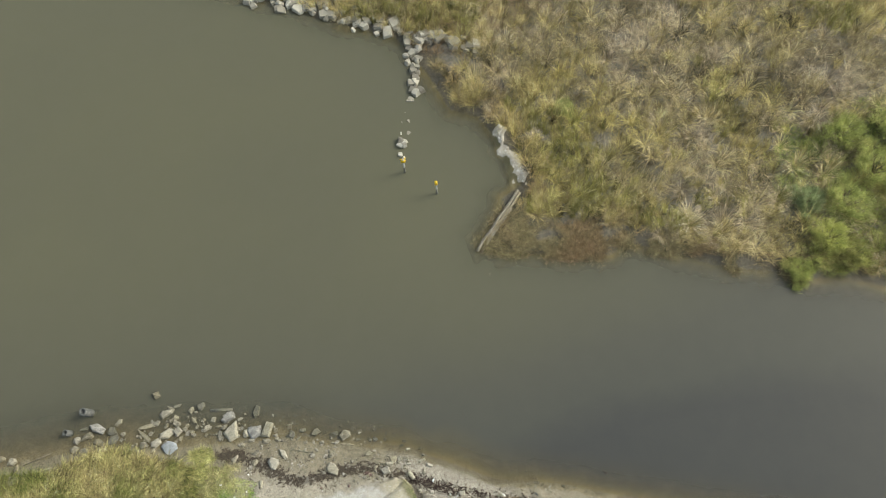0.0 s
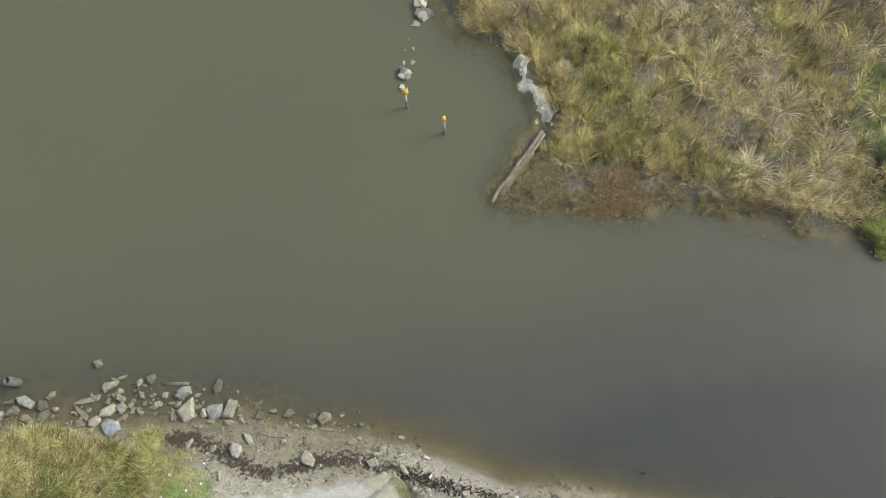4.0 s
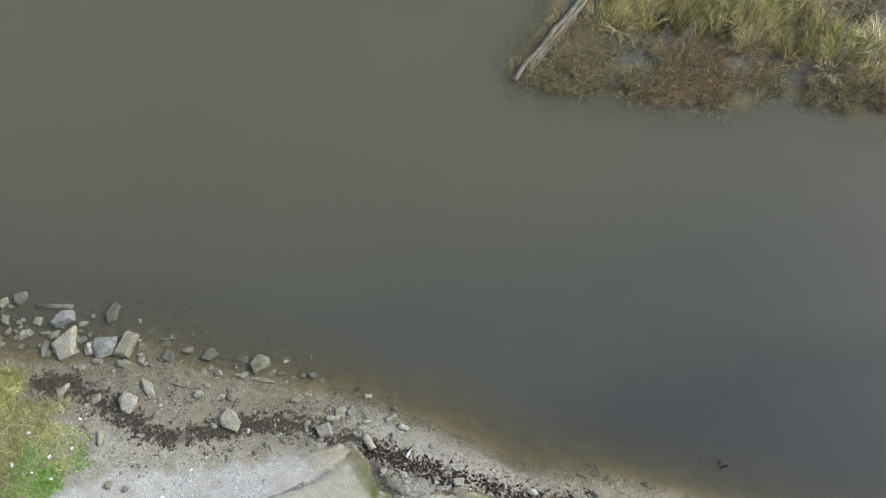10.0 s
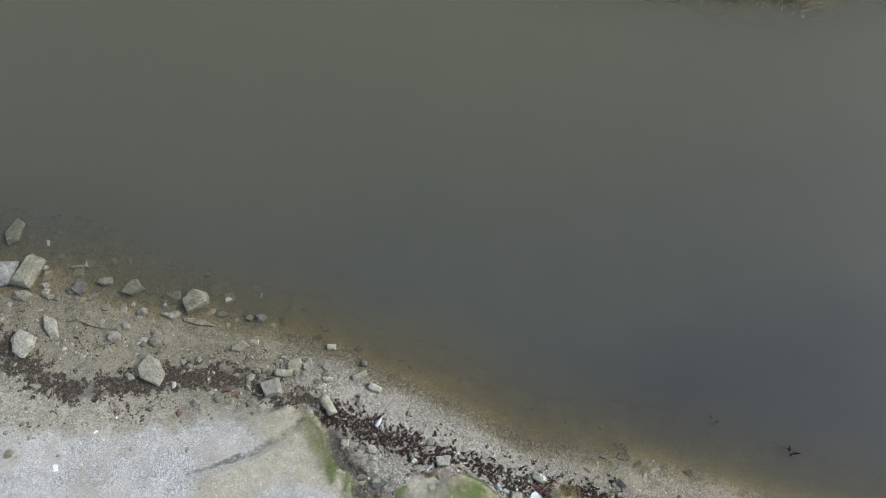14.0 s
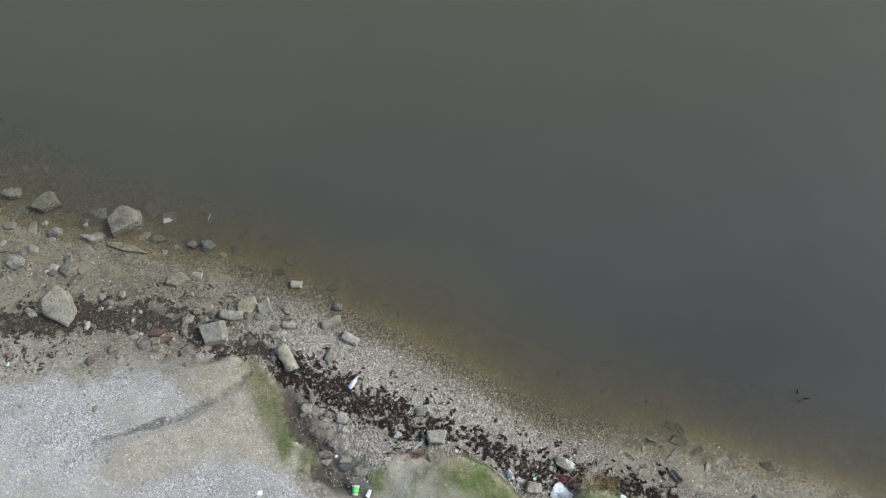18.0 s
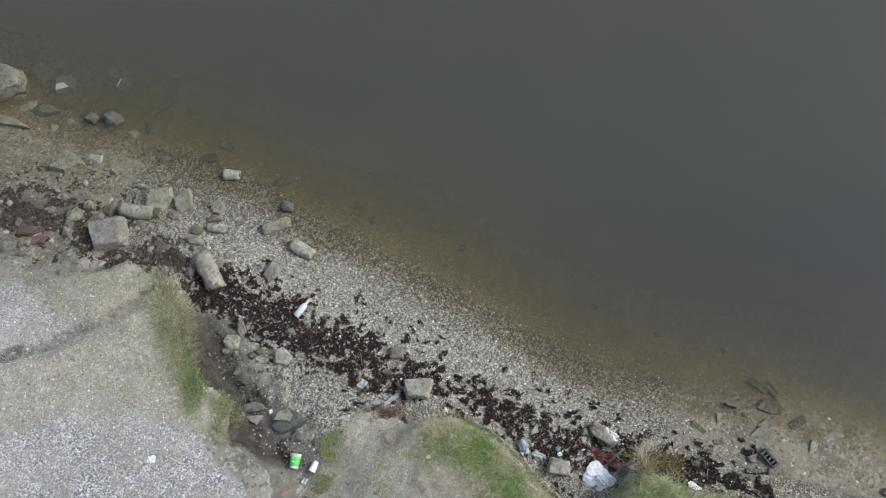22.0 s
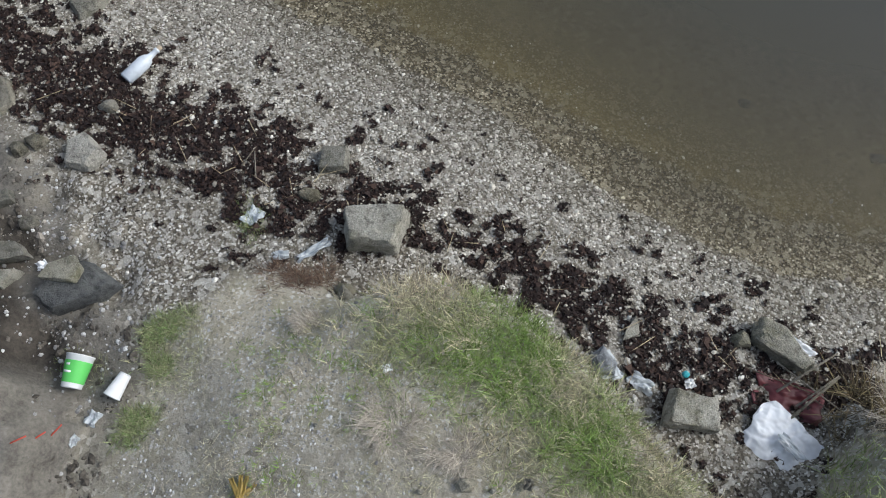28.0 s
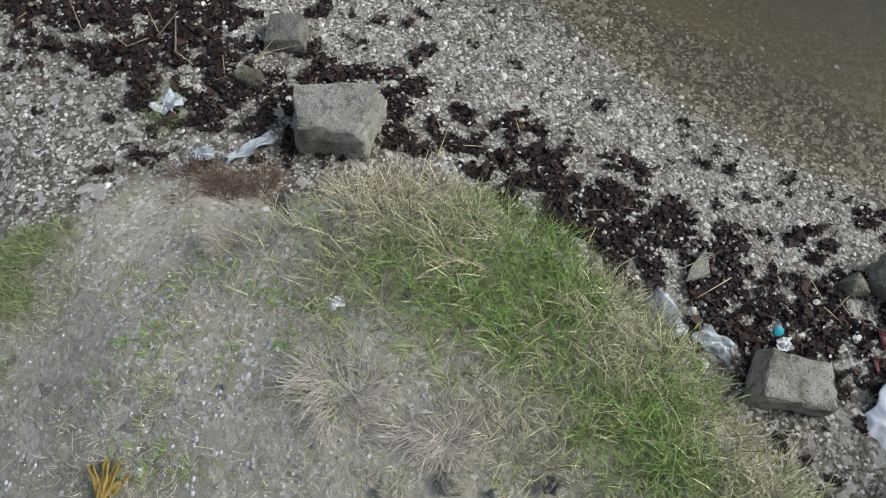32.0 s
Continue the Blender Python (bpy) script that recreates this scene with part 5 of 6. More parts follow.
v, f, t = tufts(c, 40, 0.03, np.full(26, 0.07), 0.002, 1.2, 0.6, tint_mix((0.07, 0.042, 0.03), (0.24, 0.165, 0.115), rng.random(26)), jitter=0.3)
tagged(np_object("root_mat", v, f, BLADE, t), "reddish-brown fibrous root mat at the edge of the turf", "root mat")
dry_tussock(2.25, -0.72, 0.16, 6, "bent dead straw stalks at the tip of the east bank")

c = np.column_stack([rng.normal(2.36, 0.15, 60), rng.normal(-0.69, 0.05, 60), np.zeros(60)])
c[:, 2] = height(c[:, 0], c[:, 1]) + rng.uniform(0.0, 0.06, 60)
v, f, t = tufts(c, 16, 0.04, np.full(60, 0.2), 0.0035, 1.25, 0.35, tint_mix((0.06, 0.047, 0.025), (0.28, 0.22, 0.12), rng.random(60)), jitter=0.35, combed=rng.normal(0.7, 1.2, 60))
tagged(np_object("stalk_tangle", v, f, BLADE, t), "tangle of brown dead stalks washed against the east bank", "dead stalks", kind="stuff")
for x, y, a, ln, r0 in ((1.86, -0.6, 35, 0.33, 0.006), (1.9, -0.72, 42, 0.3, 0.007), (1.94, -0.66, 38, 0.24, 0.005), (1.88, -0.46, -38, 0.52, 0.004), (2.05, -0.7, -55, 0.2, 0.004)):
    ob = part("dry_stalk", cylinder_bm(r0, r0 * 0.7, 0, ln, 7), BLEACHED)
    ob.matrix_world = pose(x, y, float(height(x, y)) + 0.05, 0, 85, a)
    tagged(ob, "pale tan dead reed stalk lying over plastic and wrack", "stalk", "dry stalks")


# ---- litter on the near shore ----
WHITE = plain("white_plastic", (0.72, 0.74, 0.75), 0.35, 0.5, 0.25, 40)
PAPER = plain("white_paper_cup", (0.74, 0.75, 0.75), 0.6, 0.3, 0.2, 30)
GREEN_PRINT = plain("green_print", (0.13, 0.55, 0.12), 0.55, 0.3, 0.1, 30)
GLASS_WHITE = plain("frosted_bottle", (0.6, 0.65, 0.7), 0.18, 0.6, 0.3, 30)
CAP = plain("tan_cork", (0.4, 0.33, 0.24), 0.6, 0.3, 0.2)
TEAL = plain("teal_plastic", (0.06, 0.4, 0.45), 0.4, 0.5, 0.1)
RED = plain("dark_red_plastic", (0.13, 0.03, 0.035), 0.45, 0.4, 0.5, 12)
RED_BITS = plain("orange_red_plastic", (0.5, 0.07, 0.04), 0.4, 0.4, 0.2)
FILM = film_material("clear_film", (0.6, 0.64, 0.66), 0.75)
BAG = plain("white_bag", (0.8, 0.82, 0.84), 0.6, 0.3, 0.2, 10)
YELLOW_WEED = plain("yellow_kelp", (0.3, 0.21, 0.05), 0.5, 0.4, 0.7, 30)


def lathe_bm(profile, seg=24):
    """A solid of revolution about z from (radius, z) pairs, closed at both ends."""
    bm = bmesh.new()
    rings = [[bm.verts.new((r * math.cos(a), r * math.sin(a), z)) for a in [2 * math.pi * k / seg for k in range(seg)]] for r, z in profile]
    for a, b in zip(rings, rings[1:]):
        for k in range(seg):
            bm.faces.new((a[k], a[(k + 1) % seg], b[(k + 1) % seg], b[k]))
    bm.faces.new(rings[0][::-1])
    bm.faces.new(rings[-1])
    bmesh.ops.recalc_face_normals(bm, faces=bm.faces)
    return bm


def lay(bm, radius):
    """Lays an upright solid on its side along x."""
    bmesh.ops.rotate(bm, verts=bm.verts, matrix=Matrix.Rotation(radians(90), 3, "Y"))
    bmesh.ops.translate(bm, verts=bm.verts, vec=(0, 0, radius))
    return bm


bottle = holder("bottle", -1.395, 0.73, "frosted white bottle with a tan stopper lying on wrack", "bottle", turn=56, z=float(height(-1.32, 0.8)) + 0.008)
part("body", lay(lathe_bm([(0.03, 0), (0.037, 0.006), (0.037, 0.13), (0.03, 0.155), (0.016, 0.175), (0.013, 0.215), (0.016, 0.217), (0.016, 0.228), (0.012, 0.23)]), 0.037), GLASS_WHITE, bottle)
part("stopper", lay(lathe_bm([(0.012, 0.229), (0.013, 0.232), (0.013, 0.25), (0.011, 0.252)]), 0.037), CAP, bottle, "tan stopper")

cup = holder("paper_cup", -1.2, -0.865, "large white paper cup with a green band lying in the gully", "cup", turn=86, z=float(height(-1.19, -0.8)) + 0.005)
part("wall", lay(lathe_bm([(0.041, 0), (0.042, 0.002), (0.057, 0.135), (0.059, 0.136), (0.059, 0.141), (0.055, 0.141)]), 0.057), PAPER, cup)
part("print_band", lay(lathe_bm([(0.045, 0.02), (0.0452, 0.021), (0.0557, 0.112), (0.0555, 0.113)]), 0.057), GREEN_PRINT, cup, "bright green printed band")
for k, (a, b) in enumerate(((0.064, 0.03), (0.095, 0.016))):
    bar = box_bm(0.009, b, 0.002, 0.0005, (a, 0.012 + 0.004 * k, 0.1085 + (a - 0.08) * 0.11))
    part("lettering_bar", bar, PAPER, cup, "white lettering bar")
cup = holder("paper_cup", -0.975, -0.79, "small crumpled white paper cup lying beside turf", "cup", turn=-112, z=float(height(-0.98, -0.84)) + 0.005)
part("wall", lay(lathe_bm([(0.024, 0), (0.025, 0.002), (0.036, 0.1), (0.038, 0.101), (0.038, 0.105), (0.035, 0.105)]), 0.036), PAPER, cup)
part("base", lay(lathe_bm([(0.022, -0.003), (0.0235, -0.002), (0.0235, 0.0), (0.02, 0.0)]), 0.036), WHITE, cup, "recessed white base")


def sheet(name, x, y, sx, sy, turn, seed, crumple, material, label, category, lift=0.0, tilt=(0, 0)):
    ob = part(name, sheet_bm(sx, sy, seed, crumple), material)
    ob.matrix_world = pose(x, y, float(height(x, y)) + lift, tilt[0], tilt[1], turn)
    return tagged(ob, label, category)


bag = holder("plastic_bag", 1.86, -0.83, "crumpled white plastic bag with torn grey middle", "bag", turn=-44)
bm = sheet_bm(0.42, 0.37, 11, 0.03, 60)
for v in bm.verts:
    a, b = v.co.x / 0.21, v.co.y / 0.185
    v.co.x *= math.sqrt(max(0.2, 1 - b * b / 2))
    v.co.y *= math.sqrt(max(0.2, 1 - a * a / 2))
    v.co.z += 0.03 * max(0.0, 1 - a * a - b * b) + 0.007 * (1 - abs(noise.noise(Vector((v.co.x * 22, v.co.y * 13, 3.0)))) * 2.2) + 0.003 * noise.noise(v.co * 60)
part("film", bm, BAG, bag)
bm = sheet_bm(0.15, 0.06, 24, 0.03, 16)
bmesh.ops.translate(bm, verts=bm.verts, vec=(0.02, 0.0, 0.066))
part("torn_middle", bm, FILM, bag, "grey see-through torn film")
sheet("plastic_sheet", 1.92, -0.62, 0.36, 0.2, -16, 12, 0.07, RED, "dark red torn plastic sheet under the concrete slab", "plastic sheet")
sheet("plastic_wrapper", 2.02, -0.37, 0.2, 0.09, -34, 13, 0.05, BAG, "white plastic wrapper tucked behind the concrete slab", "wrapper")
sheet("plastic_strip", -0.28, -0.13, 0.21, 0.055, 39, 14, 0.05, FILM, "twisted clear plastic strip beside the concrete block", "plastic strip", 0.02)
sheet("plastic_scrap", -0.43, -0.17, 0.09, 0.05, 14, 15, 0.04, FILM, "torn clear plastic scrap at the turf edge", "plastic scrap", 0.01)
sheet("plastic_film", 1.1, -0.56, 0.16, 0.12, -58, 16, 0.05, FILM, "clear plastic film caught against the turf bank", "plastic film", 0.02)
sheet("plastic_film", 1.25, -0.62, 0.14, 0.08, -30, 17, 0.04, FILM, "clear plastic film lying on wrack", "plastic film", 0.01)
sheet("plastic_film", -0.6, 0.02, 0.12, 0.1, 60, 18, 0.04, FILM, "grey plastic film caught in dry stems", "plastic film", 0.01)
sheet("paper_scrap", 1.47, -0.6, 0.06, 0.045, 14, 19, 0.03, PAPER, "white paper scrap beside the wedge-shaped block", "paper", 0.02)
sheet("paper_scrap", -1.08, -0.98, 0.08, 0.07, 70, 20, 0.03, FILM, "pale blue crushed plastic lid in the gully", "lid", 0.01)
sheet("paper_scrap", -1.13, -1.08, 0.06, 0.045, 60, 21, 0.03, FILM, "small pale plastic scrap in the gully", "scrap", 0.01)
sheet("paper_scrap", -1.53, -0.31, 0.06, 0.045, 30, 22, 0.03, BAG, "small white-blue paper scrap on a stone", "paper", 0.03)
sheet("paper_scrap", -2.55, -0.85, 0.1, 0.08, 0, 23, 0.03, BAG, "torn white paper on grey gravel", "paper", 0.005)
for k, (px, py, sz) in enumerate(((-5.15, 1.95, 0.08), (-7.2, 0.75, 0.16), (-6.85, 1.05, 0.1), (-7.9, 0.05, 0.26), (-10.5, 2.35, 0.16), (-11.9, 2.05, 0.2), (-11.2, 1.35, 0.2), (-10.6, 1.55, 0.16),
                                 (-12.2, 1.2, 0.22), (-11.6, 0.95, 0.14), (-11.0, 0.75, 0.18))):
    sheet("paper_scrap", px, py, sz * 0.7, sz * 0.42, 37 * k, 30 + k, 0.04, PAPER, "small white paper scrap on the upper shore" if px > -9 else "white paper litter in bright green grass", "paper",
          0.0 if px > -9.5 else 0.1)
sheet("plastic_wrapper", 2.76, -0.87, 0.17, 0.08, -30, 26, 0.03, BAG, "white plastic wrapper lying on the grassy east bank", "wrapper", 0.06)
cap = holder("screw_lid", 1.455, -0.555, "teal plastic screw lid on wrack", "lid", z=float(height(1.455, -0.555)) + 0.025, tilt=(35, 10))
part("shell", lathe_bm([(0.015, 0), (0.016, 0.002), (0.016, 0.01), (0.013, 0.012)]), TEAL, cap)
part("rim", lathe_bm([(0.0165, 0.0), (0.0168, 0.001), (0.0168, 0.004), (0.0165, 0.005)]), TEAL, cap)
for k, (px, py, a) in enumerate(((-1.2, -1.08, 40), (-1.17, -1.05, 55), (-1.23, -1.1, 30))):
    ob = part("plastic_sliver", box_bm(0.07, 0.006, 0.004, 0.001, (0, 0, 0.002)), RED_BITS)
    ob.matrix_world = pose(px, py, float(height(px, py)) + 0.02, 0, 0, a)
    tagged(ob, "thin orange-red plastic sliver in the gully", "plastic sliver", "red slivers")

# leathery yellow kelp on the bank
kelp = holder("kelp_holdfast", -0.36, -1.21, "yellow-brown leathery kelp piece lying on gritty turf", "kelp", turn=90)
for k in (0, 2, 3, 5):
    bm = bmesh.new()
    bmesh.ops.create_grid(bm, x_segments=8, y_segments=3, size=0.5)
    for v in bm.verts:
        w = 1 - abs(v.co.x) * 0.9
        v.co = Vector((v.co.x * 0.1 + 0.005, v.co.y * 0.02 * w + 0.008 * (k - 3), 0.012 + 0.018 * noise.noise(Vector((v.co.x * 3, v.co.y * 3, k * 2.7))) + 0.012 * k % 0.02))
    bmesh.ops.rotate(bm, verts=bm.verts, matrix=Matrix.Rotation(radians(-36 + 13 * k), 3, "Z"))
    bmesh.ops.solidify(bm, geom=bm.faces[:], thickness=0.004)
    part("frond", bm, YELLOW_WEED, kelp)
# white tuft of wool or foam on the bank and a few pale stones and sticks
sheet("foam_scrap", 0.155, -0.71, 0.05, 0.04, 20, 51, 0.04, PAPER, "torn white foam scrap on dry turf", "foam", 0.01)
sheet("foam_scrap", 0.73, -1.1, 0.05, 0.045, 80, 52, 0.03, PALE_STONE, "pale clump of bleached weed in green grass", "weed", 0.03)
stones([(0.6, -1.13, 0.035, 0.025, 30, "tK"), (0.33, -1.16, 0.04, 0.03, 0, "tK"), (-0.1, -0.95, 0.02, 0.016, 0, "tK")], "on gritty turf", "pebbles on the bank", 520)
for k, (px, py, a, ln) in enumerate(((0.55, -0.72, -30, 0.1), (0.25, -0.66, 15, 0.07), (0.33, -0.68, -5, 0.06), (1.95, -0.55, -38, 0.45), (1.75, -0.5, -20, 0.3), (-0.62, 0.22, 100, 0.14), (-0.7, 0.28, 60, 0.12),
                                     (-4.9, 2.1, 130, 0.3), (-4.3, 1.95, 20, 0.26))):
    ob = part("dry_stalk", cylinder_bm(0.004, 0.0025, 0, ln, 6), TIMBER)
    ob.matrix_world = pose(px, py, float(height(px, py)) + 0.03, 0, 84, a)
    tagged(ob, "pale dry stalk lying on the shore", "stalk", "dry stalks")

# dark snags standing out of the water
for px, py, s in ((7.17, -0.02, 1.0), (5.67, 0.66, 0.6)):
    bed = float(height(px, py))
    ob = holder("snag", px, py, "small dark forked snag standing out of the water", "snag", z=bed, group="snags")
    for lean, turn, ln in ((12, 0, 0.22), (24, 150, 0.2), (-18, 70, 0.14)):
        prong = part("prong", cylinder_bm(0.035 * s, 0.012 * s, 0, ln * s - bed, 8), WRACK, ob)
        prong.matrix_local = pose(0, 0, 0, lean * 0.4, lean, turn)


# ---- out on the water ----
POLE = plain("grey_marker_pole", (0.42, 0.42, 0.4), 0.6, 0.3, 0.4, 8)
YELLOW = plain("yellow_marker_paint", (0.68, 0.45, 0.02), 0.5, 0.4, 0.15, 12)


def marker(x, y, top, cross, label):
    bed = float(height(x, y))
    ob = holder("marker_post", x, y, label, "marker post", z=bed, group="marker posts")
    part("pole", cylinder_bm(0.055, 0.05, -0.2, top - bed - 0.1, 14, 0.01), POLE, ob)
    # dark sleeve on the lower pole, in place of its reflection on the water
    part("weed_collar", cylinder_bm(0.062, 0.06, -0.2, 0.62 - bed, 14), WET_STONE, ob, "dark sleeve standing in for the pole's reflection")
    if cross:
        for a in (45, -45):
            arm = part("topmark_board", box_bm(0.44, 0.04, 0.08, 0.01), YELLOW, ob, "yellow crossed board")
            arm.matrix_local = pose(0, 0, top - bed - 0.18, 0, a, 10)
        part("topmark_plate", box_bm(0.26, 0.02, 0.26, 0.01, (0, -0.06, top - bed - 0.3)), YELLOW, ob, "yellow plate")
    else:
        part("topmark_can", cylinder_bm(0.085, 0.085, top - bed - 0.32, top - bed, 16, 0.015), YELLOW, ob, "yellow can topmark")
    part("bracket", cylinder_bm(0.07, 0.07, top - bed - 0.36, top - bed - 0.32, 14), POLE, ob)


marker(-0.7, 18.22, 1.68, True, "grey marker post with a yellow crossed topmark standing in water")
marker(0.97, 16.55, 1.5, False, "grey marker post with a yellow can topmark standing in water")


def pipe(x, y, r, top, lean, turn):
    bed = float(height(x, y))
    ob = holder("broken_pile", x, y, "broken hollow pile standing in the shallows", "pile", z=bed - 0.1, turn=turn, tilt=(0, lean), group="broken piles")
    bm = lathe_bm([(r, 0), (r, top - bed + 0.1), (r * 0.66, top - bed + 0.1), (r * 0.6, top - bed - 0.3)], 18)
    for v in bm.verts:
        v.co += noise.noise_vector(v.co * 6) * r * 0.12
    part("shaft", bm, DARK_SLAB, ob)
    # near-black fill stands in for the shade down the hollow
    part("silt_fill", cylinder_bm(r * 0.58, r * 0.58, top - bed - 0.34, top - bed - 0.26, 14), WRACK, ob, "black fill painting the dark inside the hollow pile")


pipe(-18.75, 6.7, 0.2, 0.75, 8, 190)
pipe(-19.8, 5.8, 0.16, 0.45, 10, 190)
ob = part("leaning_pole", cylinder_bm(0.03, 0.02, 0, 1.9, 8), TIMBER)
ob.matrix_world = pose(-22.4, 4.45, -0.05, 0, 76, 12)
tagged(ob, "thin pale pole leaning out over the water", "pole")
ob = part("sunken_beam", box_bm(1.25, 0.2, 0.16, 0.03, (0, 0, 0.05)), WET_STONE)
ob.matrix_world = pose(-11.9, 5.87, float(height(-11.9, 5.87)) + 0.02, 0, 0, -6)
tagged(ob, "dark sunken timber beam among stones", "beam")

# plank causeway at the far point
log = new("driftwood_log")
log.matrix_world = look((4.3, 14.25, 0.2), (6.0, 16.15, 0.33)) @ pose(0, 0, 0, 0, 90, 0) @ pose(0, 0, 0, 90, 0, 0)
tagged(log, "long weathered grey driftwood log split into three, running into the water", "log")
for k, (ln, wide, off, shift) in enumerate(((4.4, 0.16, -0.12, -0.1), (3.6, 0.14, 0.03, 0.25), (2.6, 0.11, 0.15, -0.35))):
    bm = box_bm(ln, wide, 0.08, 0.02, (shift, off, 0.015 * k))
    bmesh.ops.subdivide_edges(bm, edges=[e for e in bm.edges if e.calc_length() > 2], cuts=24)
    for v in bm.verts:
        v.co += noise.noise_vector(Vector((v.co.x * 1.3, k * 3.0, 0))) * 0.05 + noise.noise_vector(v.co * 7 + Vector((0, 0, k))) * 0.02
    part("split_length", bm, BLEACHED, log)
bm = box_bm(2.6, 0.12, 0.07, 0.02)
plank = part("driftwood_plank", bm, TIMBER)
plank.matrix_world = look((3.75, 13.45, 0.05), (4.8, 14.6, 0.13)) @ pose(0, 0, 0, 0, 90, 0) @ pose(0, 0, 0, 90, 0, 0)
tagged(plank, "narrow half-sunken grey plank beside the driftwood log", "plank")

# ---- stone groyne at the far bank ----
blanks = []
for k in range(8):
    bm = rock_bmesh(700 + k, ("slab", "stone", "block")[k % 3])
    for v in bm.verts:
        v.co += noise.noise_vector(v.co * 3 + Vector((k, 0, 0))) * 0.09
    me = bpy.data.meshes.new("stone")
    bm.to_mesh(me)
    bm.free()
    me.materials.append(PALE_STONE if k < 3 else STONE)
    blanks.append(me)
r = random.Random(5)


def heap_object(name, heap, label, category, material=None):
    """Many stones in one mesh."""
    vs, fs, base = [], [], 0
    for me, m in heap:
        vs += [m @ v.co for v in me.vertices]
        fs += [[i + base for i in p.vertices] for p in me.polygons]
        base += len(me.vertices)
    return tagged(np_object(name, vs, fs, material or HEAP), label, category, kind="stuff")


def groyne(line, count, spread, size, lift, words, group="groyne stones", heap=None, flat=0.45):
    steps = [math.dist(a, b) for a, b in zip(line, line[1:])]
    for k in range(count):
        s = (k + r.random()) / count * sum(steps)
        j = 0
        while j < len(steps) - 1 and s > steps[j]:
            s -= steps[j]
            j += 1
        (ax, ay), (bx, by) = line[j], line[j + 1]
        px, py = ax + (bx - ax) * s / steps[j] + r.gauss(0, spread), ay + (by - ay) * s / steps[j] + r.gauss(0, spread)
        q = size * r.uniform(0.6, 1.35)
        bed = float(height(px, py))
        if heap is not None:
            me = r.choice(blanks)
            heap.append((me, pose(px, py, bed - 0.05, r.uniform(-12, 12), r.uniform(-12, 12), r.uniform(0, 360)) @ Matrix.Diagonal((q * r.uniform(0.8, 1.3), q, q * flat + max(0, -bed) + lift, 1))))
            continue
        ob = new("stone", r.choice(blanks))
        ob.matrix_world = pose(px, py, bed - 0.05, r.uniform(-12, 12), r.uniform(-12, 12), r.uniform(0, 360)) @ Matrix.Diagonal((q * r.uniform(0.8, 1.3), q, q * 0.45 + max(0, -bed) + lift, 1))
        tagged(ob, words, "stone", group)


heap = []
groyne([(-9.5, 32.8), (-7.18, 31.7), (-5.0, 30.9), (-2.9, 29.6), (-0.1, 28.45), (1.2, 27.6)], 95, 0.3, 0.5, 0.08, "", heap=heap)
groyne([(0.9, 27.6), (2.9, 26.9), (4.4, 25.8)], 46, 0.3, 0.52, 0.1, "", heap=heap)
groyne([(1.13, 27.4), (0.72, 26.2), (0.75, 24.9), (0.45, 23.7)], 40, 0.2, 0.44, 0.06, "", heap=heap)
groyne([(0.4, 23.5), (-0.08, 22.2), (-0.5, 20.9)], 24, 0.16, 0.3, -0.08, "", heap=heap)
groyne([(-0.5, 20.65), (-0.6, 20.0)], 8, 0.16, 0.42, 0.12, "", heap=heap)
groyne([(-0.66, 19.5), (-0.6, 19.2)], 2, 0.08, 0.4, 0.06, "", heap=heap)
heap_object("stone_groyne", heap, "rounded pale stones heaped in a low groyne at the far bank", "groyne")

# smaller stones packed between the large ones of the near shore
groyne([(-17.2, 4.7), (-15.6, 4.75), (-14.8, 5.3), (-13.9, 5.2), (-12.0, 4.9), (-10.6, 4.6)], 64, 0.38, 0.21, 0.03, "grey-brown stone packed among larger stones at the water's edge", "stones of the western shore")
heap = []
groyne([(-10.8, 4.2), (-9.4, 3.7), (-8.2, 3.3), (-6.8, 2.9), (-5.6, 2.6)], 34, 0.42, 0.16, 0.02, "", heap=heap)
groyne([(-5.2, 2.1), (-4.4, 1.9), (-3.6, 1.75), (-2.9, 1.75), (-2.3, 1.6)], 46, 0.22, 0.11, 0.01, "small weathered stone among shells and wrack", "stones of the beach")
groyne([(-9.6, 5.3), (-8.2, 4.6), (-6.8, 4.2), (-5.2, 3.8), (-3.6, 3.2)], 34, 0.35, 0.2, -0.06, "", heap=heap)
groyne([(-10.6, 4.0), (-9.2, 3.4), (-8.0, 3.5), (-7.0, 3.2), (-5.8, 2.9), (-4.4, 2.6)], 90, 0.4, 0.17, 0.0, "", heap=heap, flat=0.2)
groyne([(-15.5, 5.3), (-14.0, 5.6), (-12.4, 5.3), (-10.8, 5.0)], 40, 0.4, 0.2, 0.0, "", heap=heap, flat=0.25)
heap_object("foreshore_stones", heap, "small pale stones strewn over mud and shallow water", "stones", DULL_HEAP)


# ---- marsh on the far bank ----
def far_in(x, y):
    return inside_dist(FAR, x, y)


def marsh_box(n, density, x0=-9, x1=33, y0=6.5, y1=34):
    return kept(n, x0, x1, y0, y1, density)


def dry_land(x, y):
    """Nothing on the open mud along the water and beside the driftwood log."""
    edge = np.interp(x, [3, 4.8, 6.2, 11, 14, 18, 24], [16.4, 15.5, 13.9, 12.7, 11.3, 9.6, 7.7])
    clear = smooth(0.5, 1.1, line_dist([(1.0, 26.6), (2.2, 26.2), (3.9, 25.3)], x, y))
    return clear * np.where(x > 3, smooth(-0.2, 0.5, y - edge), 1.0) * smooth(0.3, 0.6, line_dist(LOG_LINE, x, y)) * smooth(0.28, 0.42, line_dist(SAND_STRIP, x, y) - 0.45 * fbm(x, y, 1.2, 4))


